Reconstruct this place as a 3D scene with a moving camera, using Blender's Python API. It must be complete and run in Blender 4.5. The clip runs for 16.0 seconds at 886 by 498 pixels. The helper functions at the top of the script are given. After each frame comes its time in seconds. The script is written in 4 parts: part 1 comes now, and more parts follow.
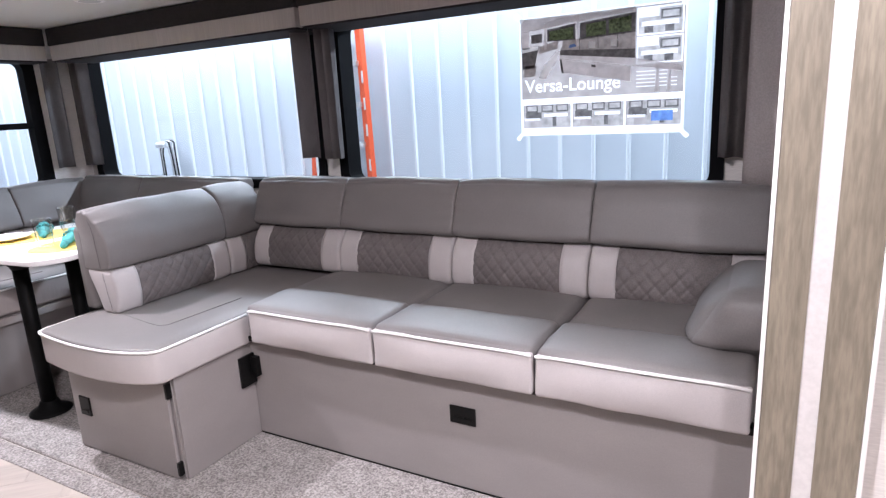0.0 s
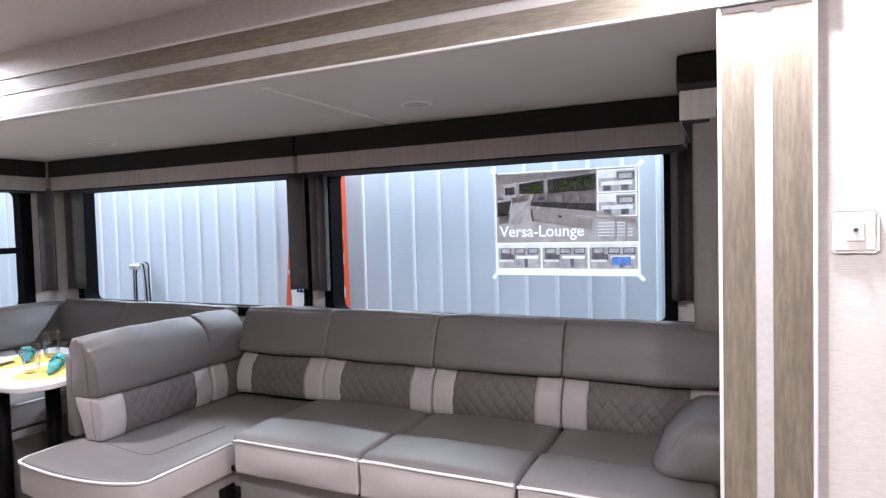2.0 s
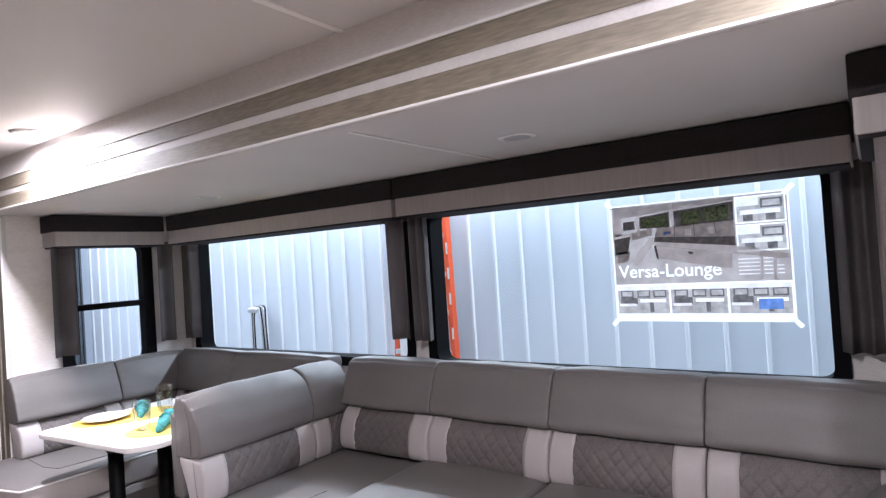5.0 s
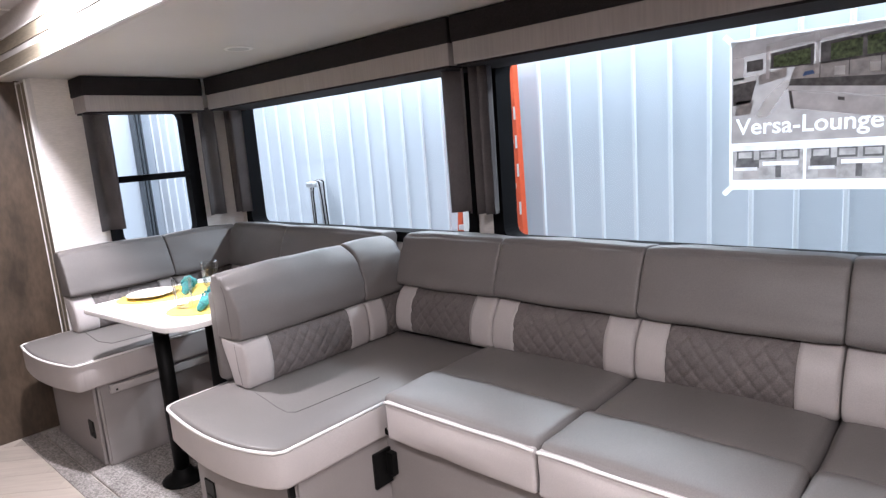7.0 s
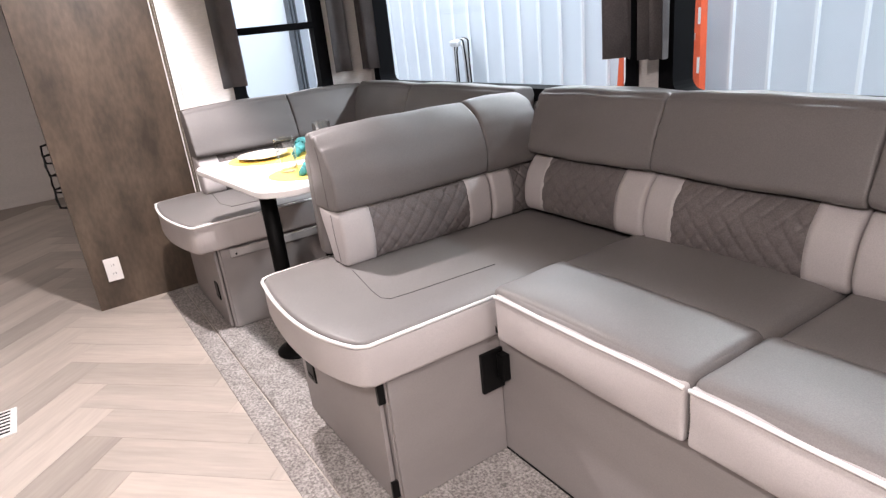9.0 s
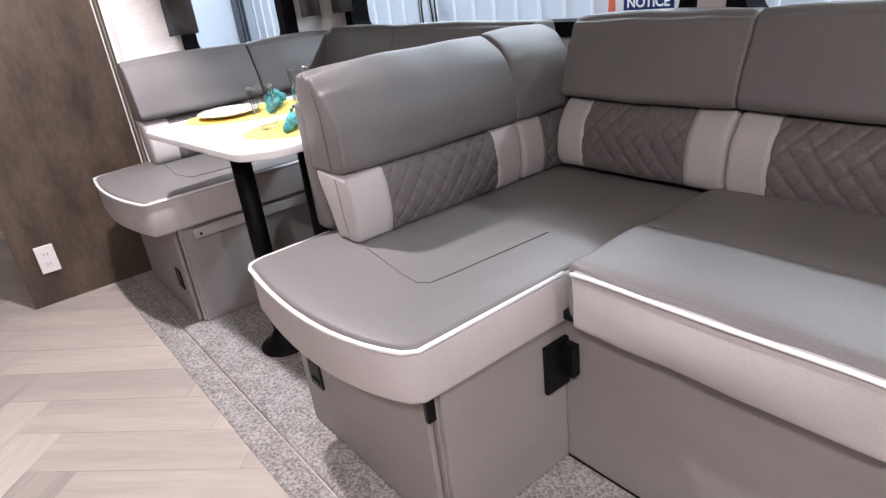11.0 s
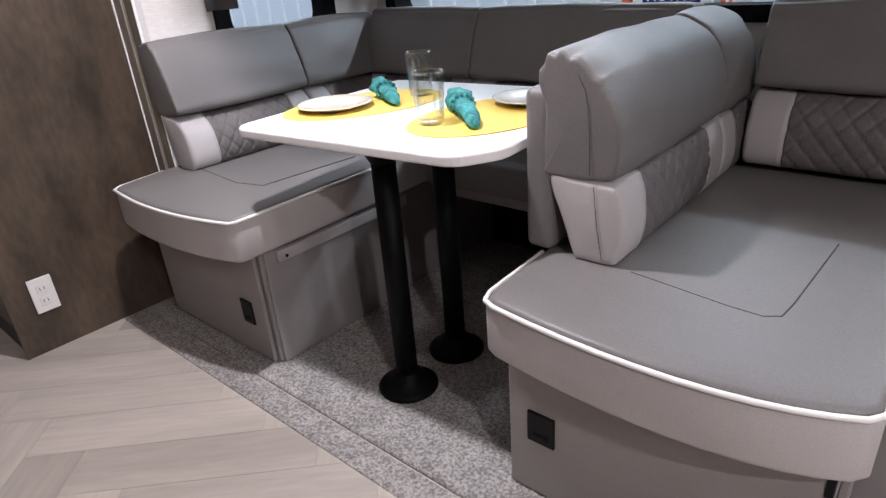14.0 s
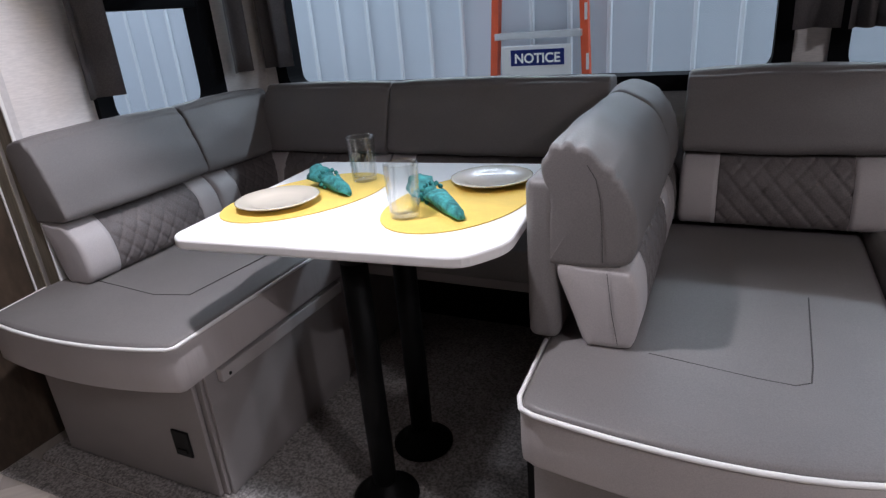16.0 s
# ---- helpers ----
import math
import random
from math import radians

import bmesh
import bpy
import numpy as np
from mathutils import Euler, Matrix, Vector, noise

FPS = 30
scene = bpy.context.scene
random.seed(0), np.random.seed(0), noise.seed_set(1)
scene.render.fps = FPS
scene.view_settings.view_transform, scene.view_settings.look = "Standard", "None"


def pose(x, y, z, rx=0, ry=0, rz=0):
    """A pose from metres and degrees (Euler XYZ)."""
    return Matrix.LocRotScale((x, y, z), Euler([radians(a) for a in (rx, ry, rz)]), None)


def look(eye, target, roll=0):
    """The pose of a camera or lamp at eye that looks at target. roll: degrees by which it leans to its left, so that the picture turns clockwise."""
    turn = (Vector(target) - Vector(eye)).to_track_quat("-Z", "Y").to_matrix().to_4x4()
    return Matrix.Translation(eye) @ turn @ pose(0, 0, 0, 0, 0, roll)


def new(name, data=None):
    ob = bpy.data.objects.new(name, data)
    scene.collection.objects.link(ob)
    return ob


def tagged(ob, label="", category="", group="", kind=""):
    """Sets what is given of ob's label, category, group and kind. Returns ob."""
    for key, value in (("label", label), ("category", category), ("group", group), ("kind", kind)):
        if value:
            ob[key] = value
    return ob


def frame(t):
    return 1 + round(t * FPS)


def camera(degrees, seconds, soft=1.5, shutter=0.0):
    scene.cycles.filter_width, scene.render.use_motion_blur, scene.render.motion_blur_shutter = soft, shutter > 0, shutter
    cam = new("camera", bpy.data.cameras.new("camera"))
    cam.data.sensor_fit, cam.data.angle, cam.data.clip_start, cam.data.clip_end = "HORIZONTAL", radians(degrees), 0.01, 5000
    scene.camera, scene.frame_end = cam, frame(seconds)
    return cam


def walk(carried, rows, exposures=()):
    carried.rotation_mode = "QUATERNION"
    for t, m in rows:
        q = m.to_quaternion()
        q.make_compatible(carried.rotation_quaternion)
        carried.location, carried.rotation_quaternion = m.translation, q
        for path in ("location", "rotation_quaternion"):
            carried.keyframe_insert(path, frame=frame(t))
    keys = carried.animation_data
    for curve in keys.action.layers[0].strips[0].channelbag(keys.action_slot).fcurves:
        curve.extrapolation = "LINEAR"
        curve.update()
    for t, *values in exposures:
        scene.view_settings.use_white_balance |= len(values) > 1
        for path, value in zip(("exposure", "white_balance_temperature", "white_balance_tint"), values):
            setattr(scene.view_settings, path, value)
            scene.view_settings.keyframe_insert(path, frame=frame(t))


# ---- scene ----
cam = camera(72.0, 16.0, soft=1.35)
PATH = [
    (0, (0.053, 0.374, 1.236), (-0.894, 2.073, 0.772), -3.1),
    (0.5, (0.061, 0.322, 1.26), (-0.854, 2.063, 0.896), -3.2),
    (1, (0.074, 0.258, 1.279), (-0.807, 2.033, 1.009), -2.8),
    (1.5, (0.067, 0.205, 1.303), (-0.797, 2.001, 1.14), -2.0),
    (2, (0.06, 0.172, 1.32), (-0.782, 1.985, 1.241), -1.5),
    (2.5, (0.039, 0.136, 1.335), (-0.767, 1.967, 1.366), -1.5),
    (3, (0.034, 0.136, 1.36), (-0.74, 1.977, 1.471), -1.6),
    (3.5, (0.02, 0.162, 1.374), (-0.72, 2.013, 1.534), -2.4),
    (4, (-0.007, 0.214, 1.375), (-0.826, 2.036, 1.465), -2.6),
    (4.5, (-0.015, 0.286, 1.38), (-0.942, 2.056, 1.445), -3.0),
    (5, (-0.031, 0.39, 1.378), (-1.183, 2.024, 1.412), -3.7),
    (7.5, (-0.336, 0.799, 1.274), (-1.686, 2.207, 0.832), -5.5),
    (8, (-0.402, 0.905, 1.233), (-1.824, 2.211, 0.71), -6.2),
    (8.5, (-0.460, 0.982, 1.203), (-2.009, 2.104, 0.62), -5.2),
    (9, (-0.503, 1.049, 1.185), (-2.096, 2.037, 0.488), -6.2),
    (11.5, (-1.074, 1.061, 1.065), (-2.508, 2.183, 0.237), -6.1),
    (12, (-1.233, 1.032, 1.061), (-2.652, 2.162, 0.219), -4.8),
    (12.5, (-1.341, 0.995, 1.04), (-2.806, 2.041, 0.168), -3.4),
    (13, (-1.45, 0.904, 1.043), (-2.788, 2.109, 0.172), -3.2),
    (13.5, (-1.567, 0.777, 1.063), (-2.787, 2.082, 0.164), -6.3),
    (14, (-1.664, 0.722, 1.069), (-2.877, 2.07, 0.226), -4.5),
    (14.5, (-1.741, 0.712, 1.079), (-2.928, 2.132, 0.321), -4.4),
    (15, (-1.837, 0.69, 1.093), (-2.913, 2.208, 0.36), -5.8),
    (15.5, (-1.919, 0.684, 1.119), (-2.92, 2.25, 0.38), -4.4),
    (16, (-1.976, 0.67, 1.152), (-2.8, 2.336, 0.415), -4.9),
]
# seconds, stops, white balance
EXPOSURES = [(0, 0.8, 6250, 13), (2, 0.38, 6350, 13), (3.5, -0.06, 6450, 13), (4, -0.1, 6400, 13), (4.5, 0.2, 6300, 12), (5, 0.55, 6250, 12), (7.5, 0.62, 6550, 11), (8.5, 0.6, 6650, 11),
             (9, 0.75, 6950, 12), (11.5, 0.45, 6500, 11), (12.5, 0.4, 6550, 10), (14.5, -0.15, 6350, 10), (16, -0.5, 6200, 10)]
walk(cam, [(t, look(eye, target, roll)) for t, eye, target, roll in PATH], EXPOSURES)

# ---- world and lights ----
world = bpy.data.worlds.new("hall")
world.use_nodes = True
scene.world = world
wbg = world.node_tree.nodes["Background"]
wbg.inputs[0].default_value, wbg.inputs[1].default_value = (0.75, 0.85, 1.0, 1), 0.15


def lamp(name, x, y, z, size, watts, colour, target=None, shape="DISK", size_y=None):
    d = bpy.data.lights.new(name, "AREA")
    d.shape, d.size, d.energy, d.color = shape, size, watts, colour
    if size_y:
        d.size_y = size_y
    ob = new(name, d)
    ob.matrix_world = look((x, y, z), target or (x, y + 0.001, z - 1))
    return ob


WARM = (1.0, 0.945, 0.985)
COOL = (0.99, 0.950, 1.02)
# two pucks by the header; the other four are unseen, added as fill
PUCKS = [(0.12, 1.465, 18.0, COOL), (-2.80, 1.45, 31.0, COOL), (0.35, 0.25, 15.0, WARM), (-0.60, 0.45, 27.0, WARM), (-3.15, 0.05, 1.5, WARM), (-5.4, 0.3, 5.0, WARM)]
for px, py, pw, pc in PUCKS:
    lamp("puck_and_fill_lamp", px, py, 1.972, 0.07, pw, pc)
# the hall's strip lights along the cladding outside the windows
for hx in (-4.6, -2.2, 0.2):
    lamp("hall_lamp", hx, 4.22, 2.50, 2.36, 50, (0.76, 0.875, 1.0), (hx, 3.3, 0.9), "RECTANGLE", 0.08)

# ---- materials ----


def mat(name, colour, rough=0.6, metal=0.0, vary=0.0, scale=8.0, bump=0.0, bump_scale=60.0, fine=0.0, fine_scale=300.0,
        stretch=(1, 1, 1), spec=0.5, colour2=None, coat=0.0, random=0.0):
    m = bpy.data.materials.new(name)
    m.use_nodes = True
    nt = m.node_tree
    n, l = nt.nodes, nt.links
    b = n["Principled BSDF"]
    b.inputs["Base Color"].default_value = (*colour, 1)
    b.inputs["Roughness"].default_value = rough
    b.inputs["Metallic"].default_value = metal
    b.inputs["Specular IOR Level"].default_value = spec
    b.inputs["Coat Weight"].default_value = coat
    tc = n.new("ShaderNodeTexCoord")
    mp = n.new("ShaderNodeMapping")
    mp.inputs["Scale"].default_value = stretch
    l.new(tc.outputs["Object"], mp.inputs[0])
    if random:
        # each piece takes its own stretch of the grain
        who, far = n.new("ShaderNodeObjectInfo"), n.new("ShaderNodeMath")
        far.operation = "MULTIPLY"
        far.inputs[1].default_value = 60.0
        l.new(who.outputs["Random"], far.inputs[0])
        l.new(far.outputs[0], mp.inputs["Location"])
    src = None
    if vary or colour2:
        tx = n.new("ShaderNodeTexNoise")
        tx.inputs["Scale"].default_value, tx.inputs["Detail"].default_value = scale, 6
        l.new(mp.outputs[0], tx.inputs["Vector"])
        ramp = n.new("ShaderNodeValToRGB")
        ramp.color_ramp.elements[0].position, ramp.color_ramp.elements[1].position = 0.3, 0.7
        c2 = colour2 or tuple(min(1, c * (1 + vary)) for c in colour)
        c1 = colour if colour2 else tuple(c * (1 - vary) for c in colour)
        ramp.color_ramp.elements[0].color, ramp.color_ramp.elements[1].color = (*c1, 1), (*c2, 1)
        l.new(tx.outputs[0], ramp.inputs[0])
        src = ramp.outputs[0]
    if fine:
        fx = n.new("ShaderNodeTexNoise")
        fx.inputs["Scale"].default_value, fx.inputs["Detail"].default_value = fine_scale, 3
        l.new(mp.outputs[0], fx.inputs["Vector"])
        fr = n.new("ShaderNodeValToRGB")
        fr.color_ramp.elements[0].position, fr.color_ramp.elements[1].position = 0.35, 0.65
        g0, g1 = 1 - fine, 1 + fine
        fr.color_ramp.elements[0].color, fr.color_ramp.elements[1].color = (g0, g0, g0, 1), (g1, g1, g1, 1)
        l.new(fx.outputs[0], fr.inputs[0])
        mx = n.new("ShaderNodeMix")
        mx.data_type, mx.blend_type = "RGBA", "MULTIPLY"
        mx.inputs[0].default_value = 1
        if src:
            l.new(src, mx.inputs[6])
        else:
            mx.inputs[6].default_value = (*colour, 1)
        l.new(fr.outputs[0], mx.inputs[7])
        src = mx.outputs[2]
    if random:
        oi = n.new("ShaderNodeObjectInfo")
        mr = n.new("ShaderNodeMapRange")
        mr.inputs[3].default_value, mr.inputs[4].default_value = 1 - random, 1 + random
        l.new(oi.outputs["Random"], mr.inputs[0])
        mx = n.new("ShaderNodeMix")
        mx.data_type, mx.blend_type = "RGBA", "MULTIPLY"
        mx.inputs[0].default_value = 1
        if src:
            l.new(src, mx.inputs[6])
        else:
            mx.inputs[6].default_value = (*colour, 1)
        l.new(mr.outputs[0], mx.inputs[7])
        src = mx.outputs[2]
    if src:
        l.new(src, b.inputs["Base Color"])
    if bump:
        bx = n.new("ShaderNodeTexNoise")
        bx.inputs["Scale"].default_value, bx.inputs["Detail"].default_value = bump_scale, 4
        l.new(mp.outputs[0], bx.inputs["Vector"])
        bp = n.new("ShaderNodeBump")
        bp.inputs["Strength"].default_value, bp.inputs["Distance"].default_value = min(1, bump), 0.002
        l.new(bx.outputs[0], bp.inputs["Height"])
        l.new(bp.outputs[0], b.inputs["Normal"])
    return m


VINYL = mat("grey_vinyl", (0.166, 0.152, 0.147), 0.5, spec=0.5, vary=0.06, scale=5, bump=0.14, bump_scale=260, fine=0.10, fine_scale=420)
VINYL_L = mat("pale_vinyl", (0.45, 0.415, 0.408), 0.5, vary=0.05, scale=6, bump=0.14, bump_scale=260, fine=0.06, fine_scale=420)
QUILT = mat("quilted_vinyl", (0.135, 0.117, 0.113), 0.6, vary=0.10, scale=9, bump=0.3, bump_scale=260, fine=0.16, fine_scale=260)
PIPING = mat("white_piping", (0.82, 0.80, 0.78), 0.45)
SEAM = mat("seam_thread", (0.055, 0.05, 0.048), 0.8)
PANEL = mat("grey_panel", (0.275, 0.250, 0.243), 0.5, vary=0.05, scale=4, bump=0.2, bump_scale=300, fine=0.05, fine_scale=260, stretch=(1, 1, 2.5))
BLACK = mat("black_plastic", (0.004, 0.004, 0.004), 0.45, spec=0.2, vary=0.2, scale=30)
BLACKPOWDER = mat("black_powder_coat", (0.004, 0.004, 0.004), 0.5, spec=0.1, bump=0.2, bump_scale=500)
CARPET = mat("speckled_carpet", (0.285, 0.262, 0.25), 0.95, vary=0.12, scale=14, fine=0.42, fine_scale=140, bump=1.0, bump_scale=220, spec=0.1)
WALL = mat("cream_wallboard", (0.72, 0.68, 0.65), 0.6, vary=0.03, scale=3, fine=0.06, fine_scale=45, stretch=(1, 1, 6), bump=0.1, bump_scale=120)
CEIL = mat("white_ceiling_board", (0.60, 0.575, 0.56), 0.55, vary=0.03, scale=2.5, bump=0.12, bump_scale=90)
TRIMFIELD = mat("off_white_trim_field", (0.60, 0.575, 0.56), 0.45, vary=0.04, scale=14, fine=0.04, fine_scale=120)
TRIMWHITE = mat("white_trim", (0.82, 0.80, 0.78), 0.35, vary=0.02, scale=5)
TRIMWOOD_X = mat("weathered_oak_trim_long", (0.21, 0.18, 0.135), 0.5, vary=0.16, scale=22, stretch=(0.12, 1, 1), fine=0.16, fine_scale=170, bump=0.15, bump_scale=120)
TRIMWOOD_Z = mat("weathered_oak_trim_tall", (0.21, 0.18, 0.135), 0.5, vary=0.16, scale=22, stretch=(1, 1, 0.12), fine=0.16, fine_scale=170, bump=0.15, bump_scale=120)
BROWNWOOD = mat("brown_wood_panel", (0.038, 0.027, 0.019), 0.42, colour2=(0.098, 0.070, 0.049), scale=5, stretch=(1, 1.5, 0.6), fine=0.12, fine_scale=40, bump=0.1, bump_scale=90)
VALDARK = mat("dark_valance_fabric", (0.024, 0.021, 0.022), 0.85, vary=0.1, scale=20, fine=0.2, fine_scale=300, spec=0.2)
VALBAND = mat("valance_band_fabric", (0.42, 0.39, 0.375), 0.85, vary=0.04, scale=12, fine=0.05, fine_scale=120, stretch=(1, 1, 0.05), spec=0.2)
CURTAIN = mat("taupe_curtain", (0.19, 0.172, 0.170), 0.85, vary=0.08, scale=12, fine=0.15, fine_scale=300, spec=0.2)
CURTAIN_L = mat("pale_taupe_curtain", (0.34, 0.31, 0.305), 0.85, vary=0.05, scale=10, fine=0.08, fine_scale=300, spec=0.2)
VINYL_W = mat("wrinkled_pale_vinyl", (0.45, 0.415, 0.408), 0.48, vary=0.05, scale=6, bump=1.0, bump_scale=38, stretch=(1, 1, 0.25))
FRAME = mat("black_window_frame", (0.004, 0.004, 0.005), 0.85, spec=0.12)
TABLE = mat("white_laminate", (0.88, 0.86, 0.845), 0.28, vary=0.02, scale=6)
YELLOW = mat("yellow_placemat", (0.80, 0.56, 0.12), 0.8, vary=0.06, scale=20, fine=0.12, fine_scale=400, bump=0.4, bump_scale=500)
PLATE = mat("cream_plate", (0.66, 0.60, 0.50), 0.18, vary=0.03, scale=8, coat=0.4)
TEAL = mat("teal_napkin", (0.045, 0.25, 0.25), 0.9, vary=0.55, scale=55, fine=0.2, fine_scale=300, bump=0.5, bump_scale=300)
CHROME = mat("steel", (0.6, 0.6, 0.6), 0.25, metal=1.0)
WHITEPLASTIC = mat("white_plastic", (0.80, 0.78, 0.76), 0.32)
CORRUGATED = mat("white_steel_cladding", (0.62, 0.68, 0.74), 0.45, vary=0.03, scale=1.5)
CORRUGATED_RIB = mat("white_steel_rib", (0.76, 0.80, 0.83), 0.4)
ORANGE = mat("orange_fibreglass", (0.75, 0.10, 0.03), 0.45, vary=0.05, scale=20)
ALU = mat("aluminium", (0.62, 0.63, 0.64), 0.38, metal=0.9, vary=0.05, scale=20)
COLUMN = mat("dark_steel", (0.06, 0.07, 0.08), 0.5, vary=0.2, scale=6)
RAILWOOD = mat("pale_grey_rail", (0.42, 0.39, 0.38), 0.5, vary=0.05, scale=12)
CONCRETE = mat("hall_concrete", (0.55, 0.54, 0.53), 0.5, vary=0.12, scale=3, fine=0.1, fine_scale=40)
PLANK = mat("pale_vinyl_plank", (0.405, 0.355, 0.312), 0.42, vary=0.12, scale=3.2, stretch=(0.4, 3.5, 1), fine=0.05, fine_scale=20, random=0.22)
JOINT = mat("floor_joint", (0.33, 0.29, 0.255), 0.7)
# near-black that paints in the deep shade under the dinette
RECESS_SHADE = mat("recess_shade_charcoal", (0.012, 0.011, 0.011), 0.9, vary=0.2, scale=20, spec=0.1)


def pane_mat(name, tint, ior, weight=False):
    m = bpy.data.materials.new(name)
    m.use_nodes = True
    nt = m.node_tree
    out = nt.nodes["Material Output"]
    nt.nodes.remove(nt.nodes["Principled BSDF"])
    tr, gl, mx = nt.nodes.new("ShaderNodeBsdfTransparent"), nt.nodes.new("ShaderNodeBsdfGlossy"), nt.nodes.new("ShaderNodeMixShader")
    lw = nt.nodes.new("ShaderNodeLayerWeight" if weight else "ShaderNodeFresnel")
    lw.inputs[0].default_value = ior
    tr.inputs[0].default_value = (*tint, 1)
    gl.inputs["Roughness"].default_value = 0.02
    nt.links.new(lw.outputs[1 if weight else 0], mx.inputs[0])
    nt.links.new(tr.outputs[0], mx.inputs[1])
    nt.links.new(gl.outputs[0], mx.inputs[2])
    nt.links.new(mx.outputs[0], out.inputs[0])
    return m


PANE = pane_mat("window_pane", (0.93, 0.95, 0.97), 1.35)
GLASS = pane_mat("clear_glass", (0.97, 0.975, 0.97), 0.22, True)


def glow(name, colour, strength):
    m = bpy.data.materials.new(name)
    m.use_nodes = True
    b = m.node_tree.nodes["Principled BSDF"]
    b.inputs["Emission Color"].default_value = (*colour, 1)
    b.inputs["Emission Strength"].default_value = strength
    return m


LENS = glow("lit_lens", WARM, 14.0)
LENS_OFF = mat("frosted_lens", (0.45, 0.45, 0.45), 0.3)

# ---- mesh helpers ----


def part(name, bm, material, parent=None, label="", smooth=False):
    """Link a bmesh as one mesh object, under a thing or a part."""
    me = bpy.data.meshes.new(name)
    bmesh.ops.recalc_face_normals(bm, faces=bm.faces)
    bm.to_mesh(me)
    bm.free()
    if smooth:
        for p in me.polygons:
            p.use_smooth = True
    me.materials.append(material)
    ob = new(name, me)
    ob.parent = parent
    if label:
        ob["label"] = label
    return ob


def thing(name, label, category, at=(0, 0, 0), group="", kind=""):
    e = new(name)
    e.empty_display_size = 0.1
    e.location = at
    return tagged(e, label, category, group, kind)


def structure(name, bm, material, label, category):
    return tagged(part(name, bm, material), label, category, kind="structure")


def box(bm, x0, x1, y0, y1, z0, z1, bevel=0.0, seg=2):
    vs = [bm.verts.new((x, y, z)) for x in (x0, x1) for y in (y0, y1) for z in (z0, z1)]
    fs = [bm.faces.new([vs[i] for i in q]) for q in ((0, 1, 3, 2), (4, 6, 7, 5), (0, 4, 5, 1), (2, 3, 7, 6), (0, 2, 6, 4), (1, 5, 7, 3))]
    if bevel:
        es = list({e for f in fs for e in f.edges})
        bmesh.ops.bevel(bm, geom=es, offset=bevel, segments=seg, profile=0.6, affect="EDGES")
    return bm


def bx(x0, x1, y0, y1, z0, z1, bevel=0.0, seg=2):
    return box(bmesh.new(), x0, x1, y0, y1, z0, z1, bevel, seg)


def axis_marks(h, r, n):
    near = [h - r * (1 - math.sin(a * math.pi / 8)) for a in range(5)]
    mid = [(-1 + 2 * i / n) * (h - r) for i in range(1, n)]
    return [-v for v in reversed(near)] + mid + near


def soft_box(x0, x1, y0, y1, z0, z1, r=0.03, bulge=(0, 0, 0), shear=0.0, n=6, wrinkle=0.0, seed=0, fn=None, nz=None):
    """A padded block: rounded edges, faces that swell, and a lean of y with z."""
    bm = bmesh.new()
    c = Vector(((x0 + x1) / 2, (y0 + y1) / 2, (z0 + z1) / 2))
    h = Vector(((x1 - x0) / 2, (y1 - y0) / 2, (z1 - z0) / 2))
    r = min(r, h.x * 0.98, h.y * 0.98, h.z * 0.98)
    marks = [axis_marks(h[i], r, (nz if nz and i == 2 else n)) for i in range(3)]
    cache = {}

    def vert(p):
        key = tuple(round(v, 6) for v in p)
        if key in cache:
            return cache[key]
        p = Vector(p)
        q = Vector([max(-(h[i] - r), min(h[i] - r, p[i])) for i in range(3)])
        d = p - q
        out = q + d.normalized() * r if d.length > 1e-9 else p.copy()
        nrm = d.normalized() if d.length > 1e-9 else Vector((0, 0, 0))
        for i in range(3):
            a, b = (i + 1) % 3, (i + 2) % 3
            w = (1 - (p[a] / h[a]) ** 2) * (1 - (p[b] / h[b]) ** 2)
            out[i] += math.copysign(1, p[i]) * bulge[i] * max(0, w) * (abs(p[i]) / h[i]) ** 4
        if fn:
            out += nrm * fn(p, nrm)
        if wrinkle:
            out += nrm * wrinkle * (noise.noise(Vector((p.x * 9, p.y * 9, p.z * 14)) + Vector((seed * 7.1, 0, 0))))
        w = c + out
        w.y += shear * (w.z - z0)
        cache[key] = bm.verts.new(w)
        return cache[key]

    for i in range(3):
        a, b = (i + 1) % 3, (i + 2) % 3
        for s in (-1, 1):
            for u0, u1 in zip(marks[a], marks[a][1:]):
                for v0, v1 in zip(marks[b], marks[b][1:]):
                    quad = []
                    for u, v in ((u0, v0), (u1, v0), (u1, v1), (u0, v1)):
                        p = [0, 0, 0]
                        p[i], p[a], p[b] = s * h[i], u, v
                        quad.append(vert(p))
                    if len(set(quad)) == 4:
                        try:
                            bm.faces.new(quad)
                        except ValueError:
                            pass
    return bm


def tube(points, r, n=8, closed=False):
    bm = bmesh.new()
    pts = [Vector(p) for p in points]
    rings = []
    k = len(pts)
    for i, p in enumerate(pts):
        a = pts[i - 1] if i or closed else p
        b = pts[(i + 1) % k] if i < k - 1 or closed else p
        d = (b - a).normalized()
        up = Vector((0, 0, 1)) if abs(d.z) < 0.9 else Vector((1, 0, 0))
        s = d.cross(up).normalized()
        t = s.cross(d)
        rings.append([bm.verts.new(p + (s * math.cos(j * 2 * math.pi / n) + t * math.sin(j * 2 * math.pi / n)) * r) for j in range(n)])
    for i in range(k if closed else k - 1):
        A, B = rings[i], rings[(i + 1) % k]
        for j in range(n):
            bm.faces.new((A[j], A[(j + 1) % n], B[(j + 1) % n], B[j]))
    if not closed:
        bm.faces.new(list(reversed(rings[0])))
        bm.faces.new(rings[-1])
    return bm


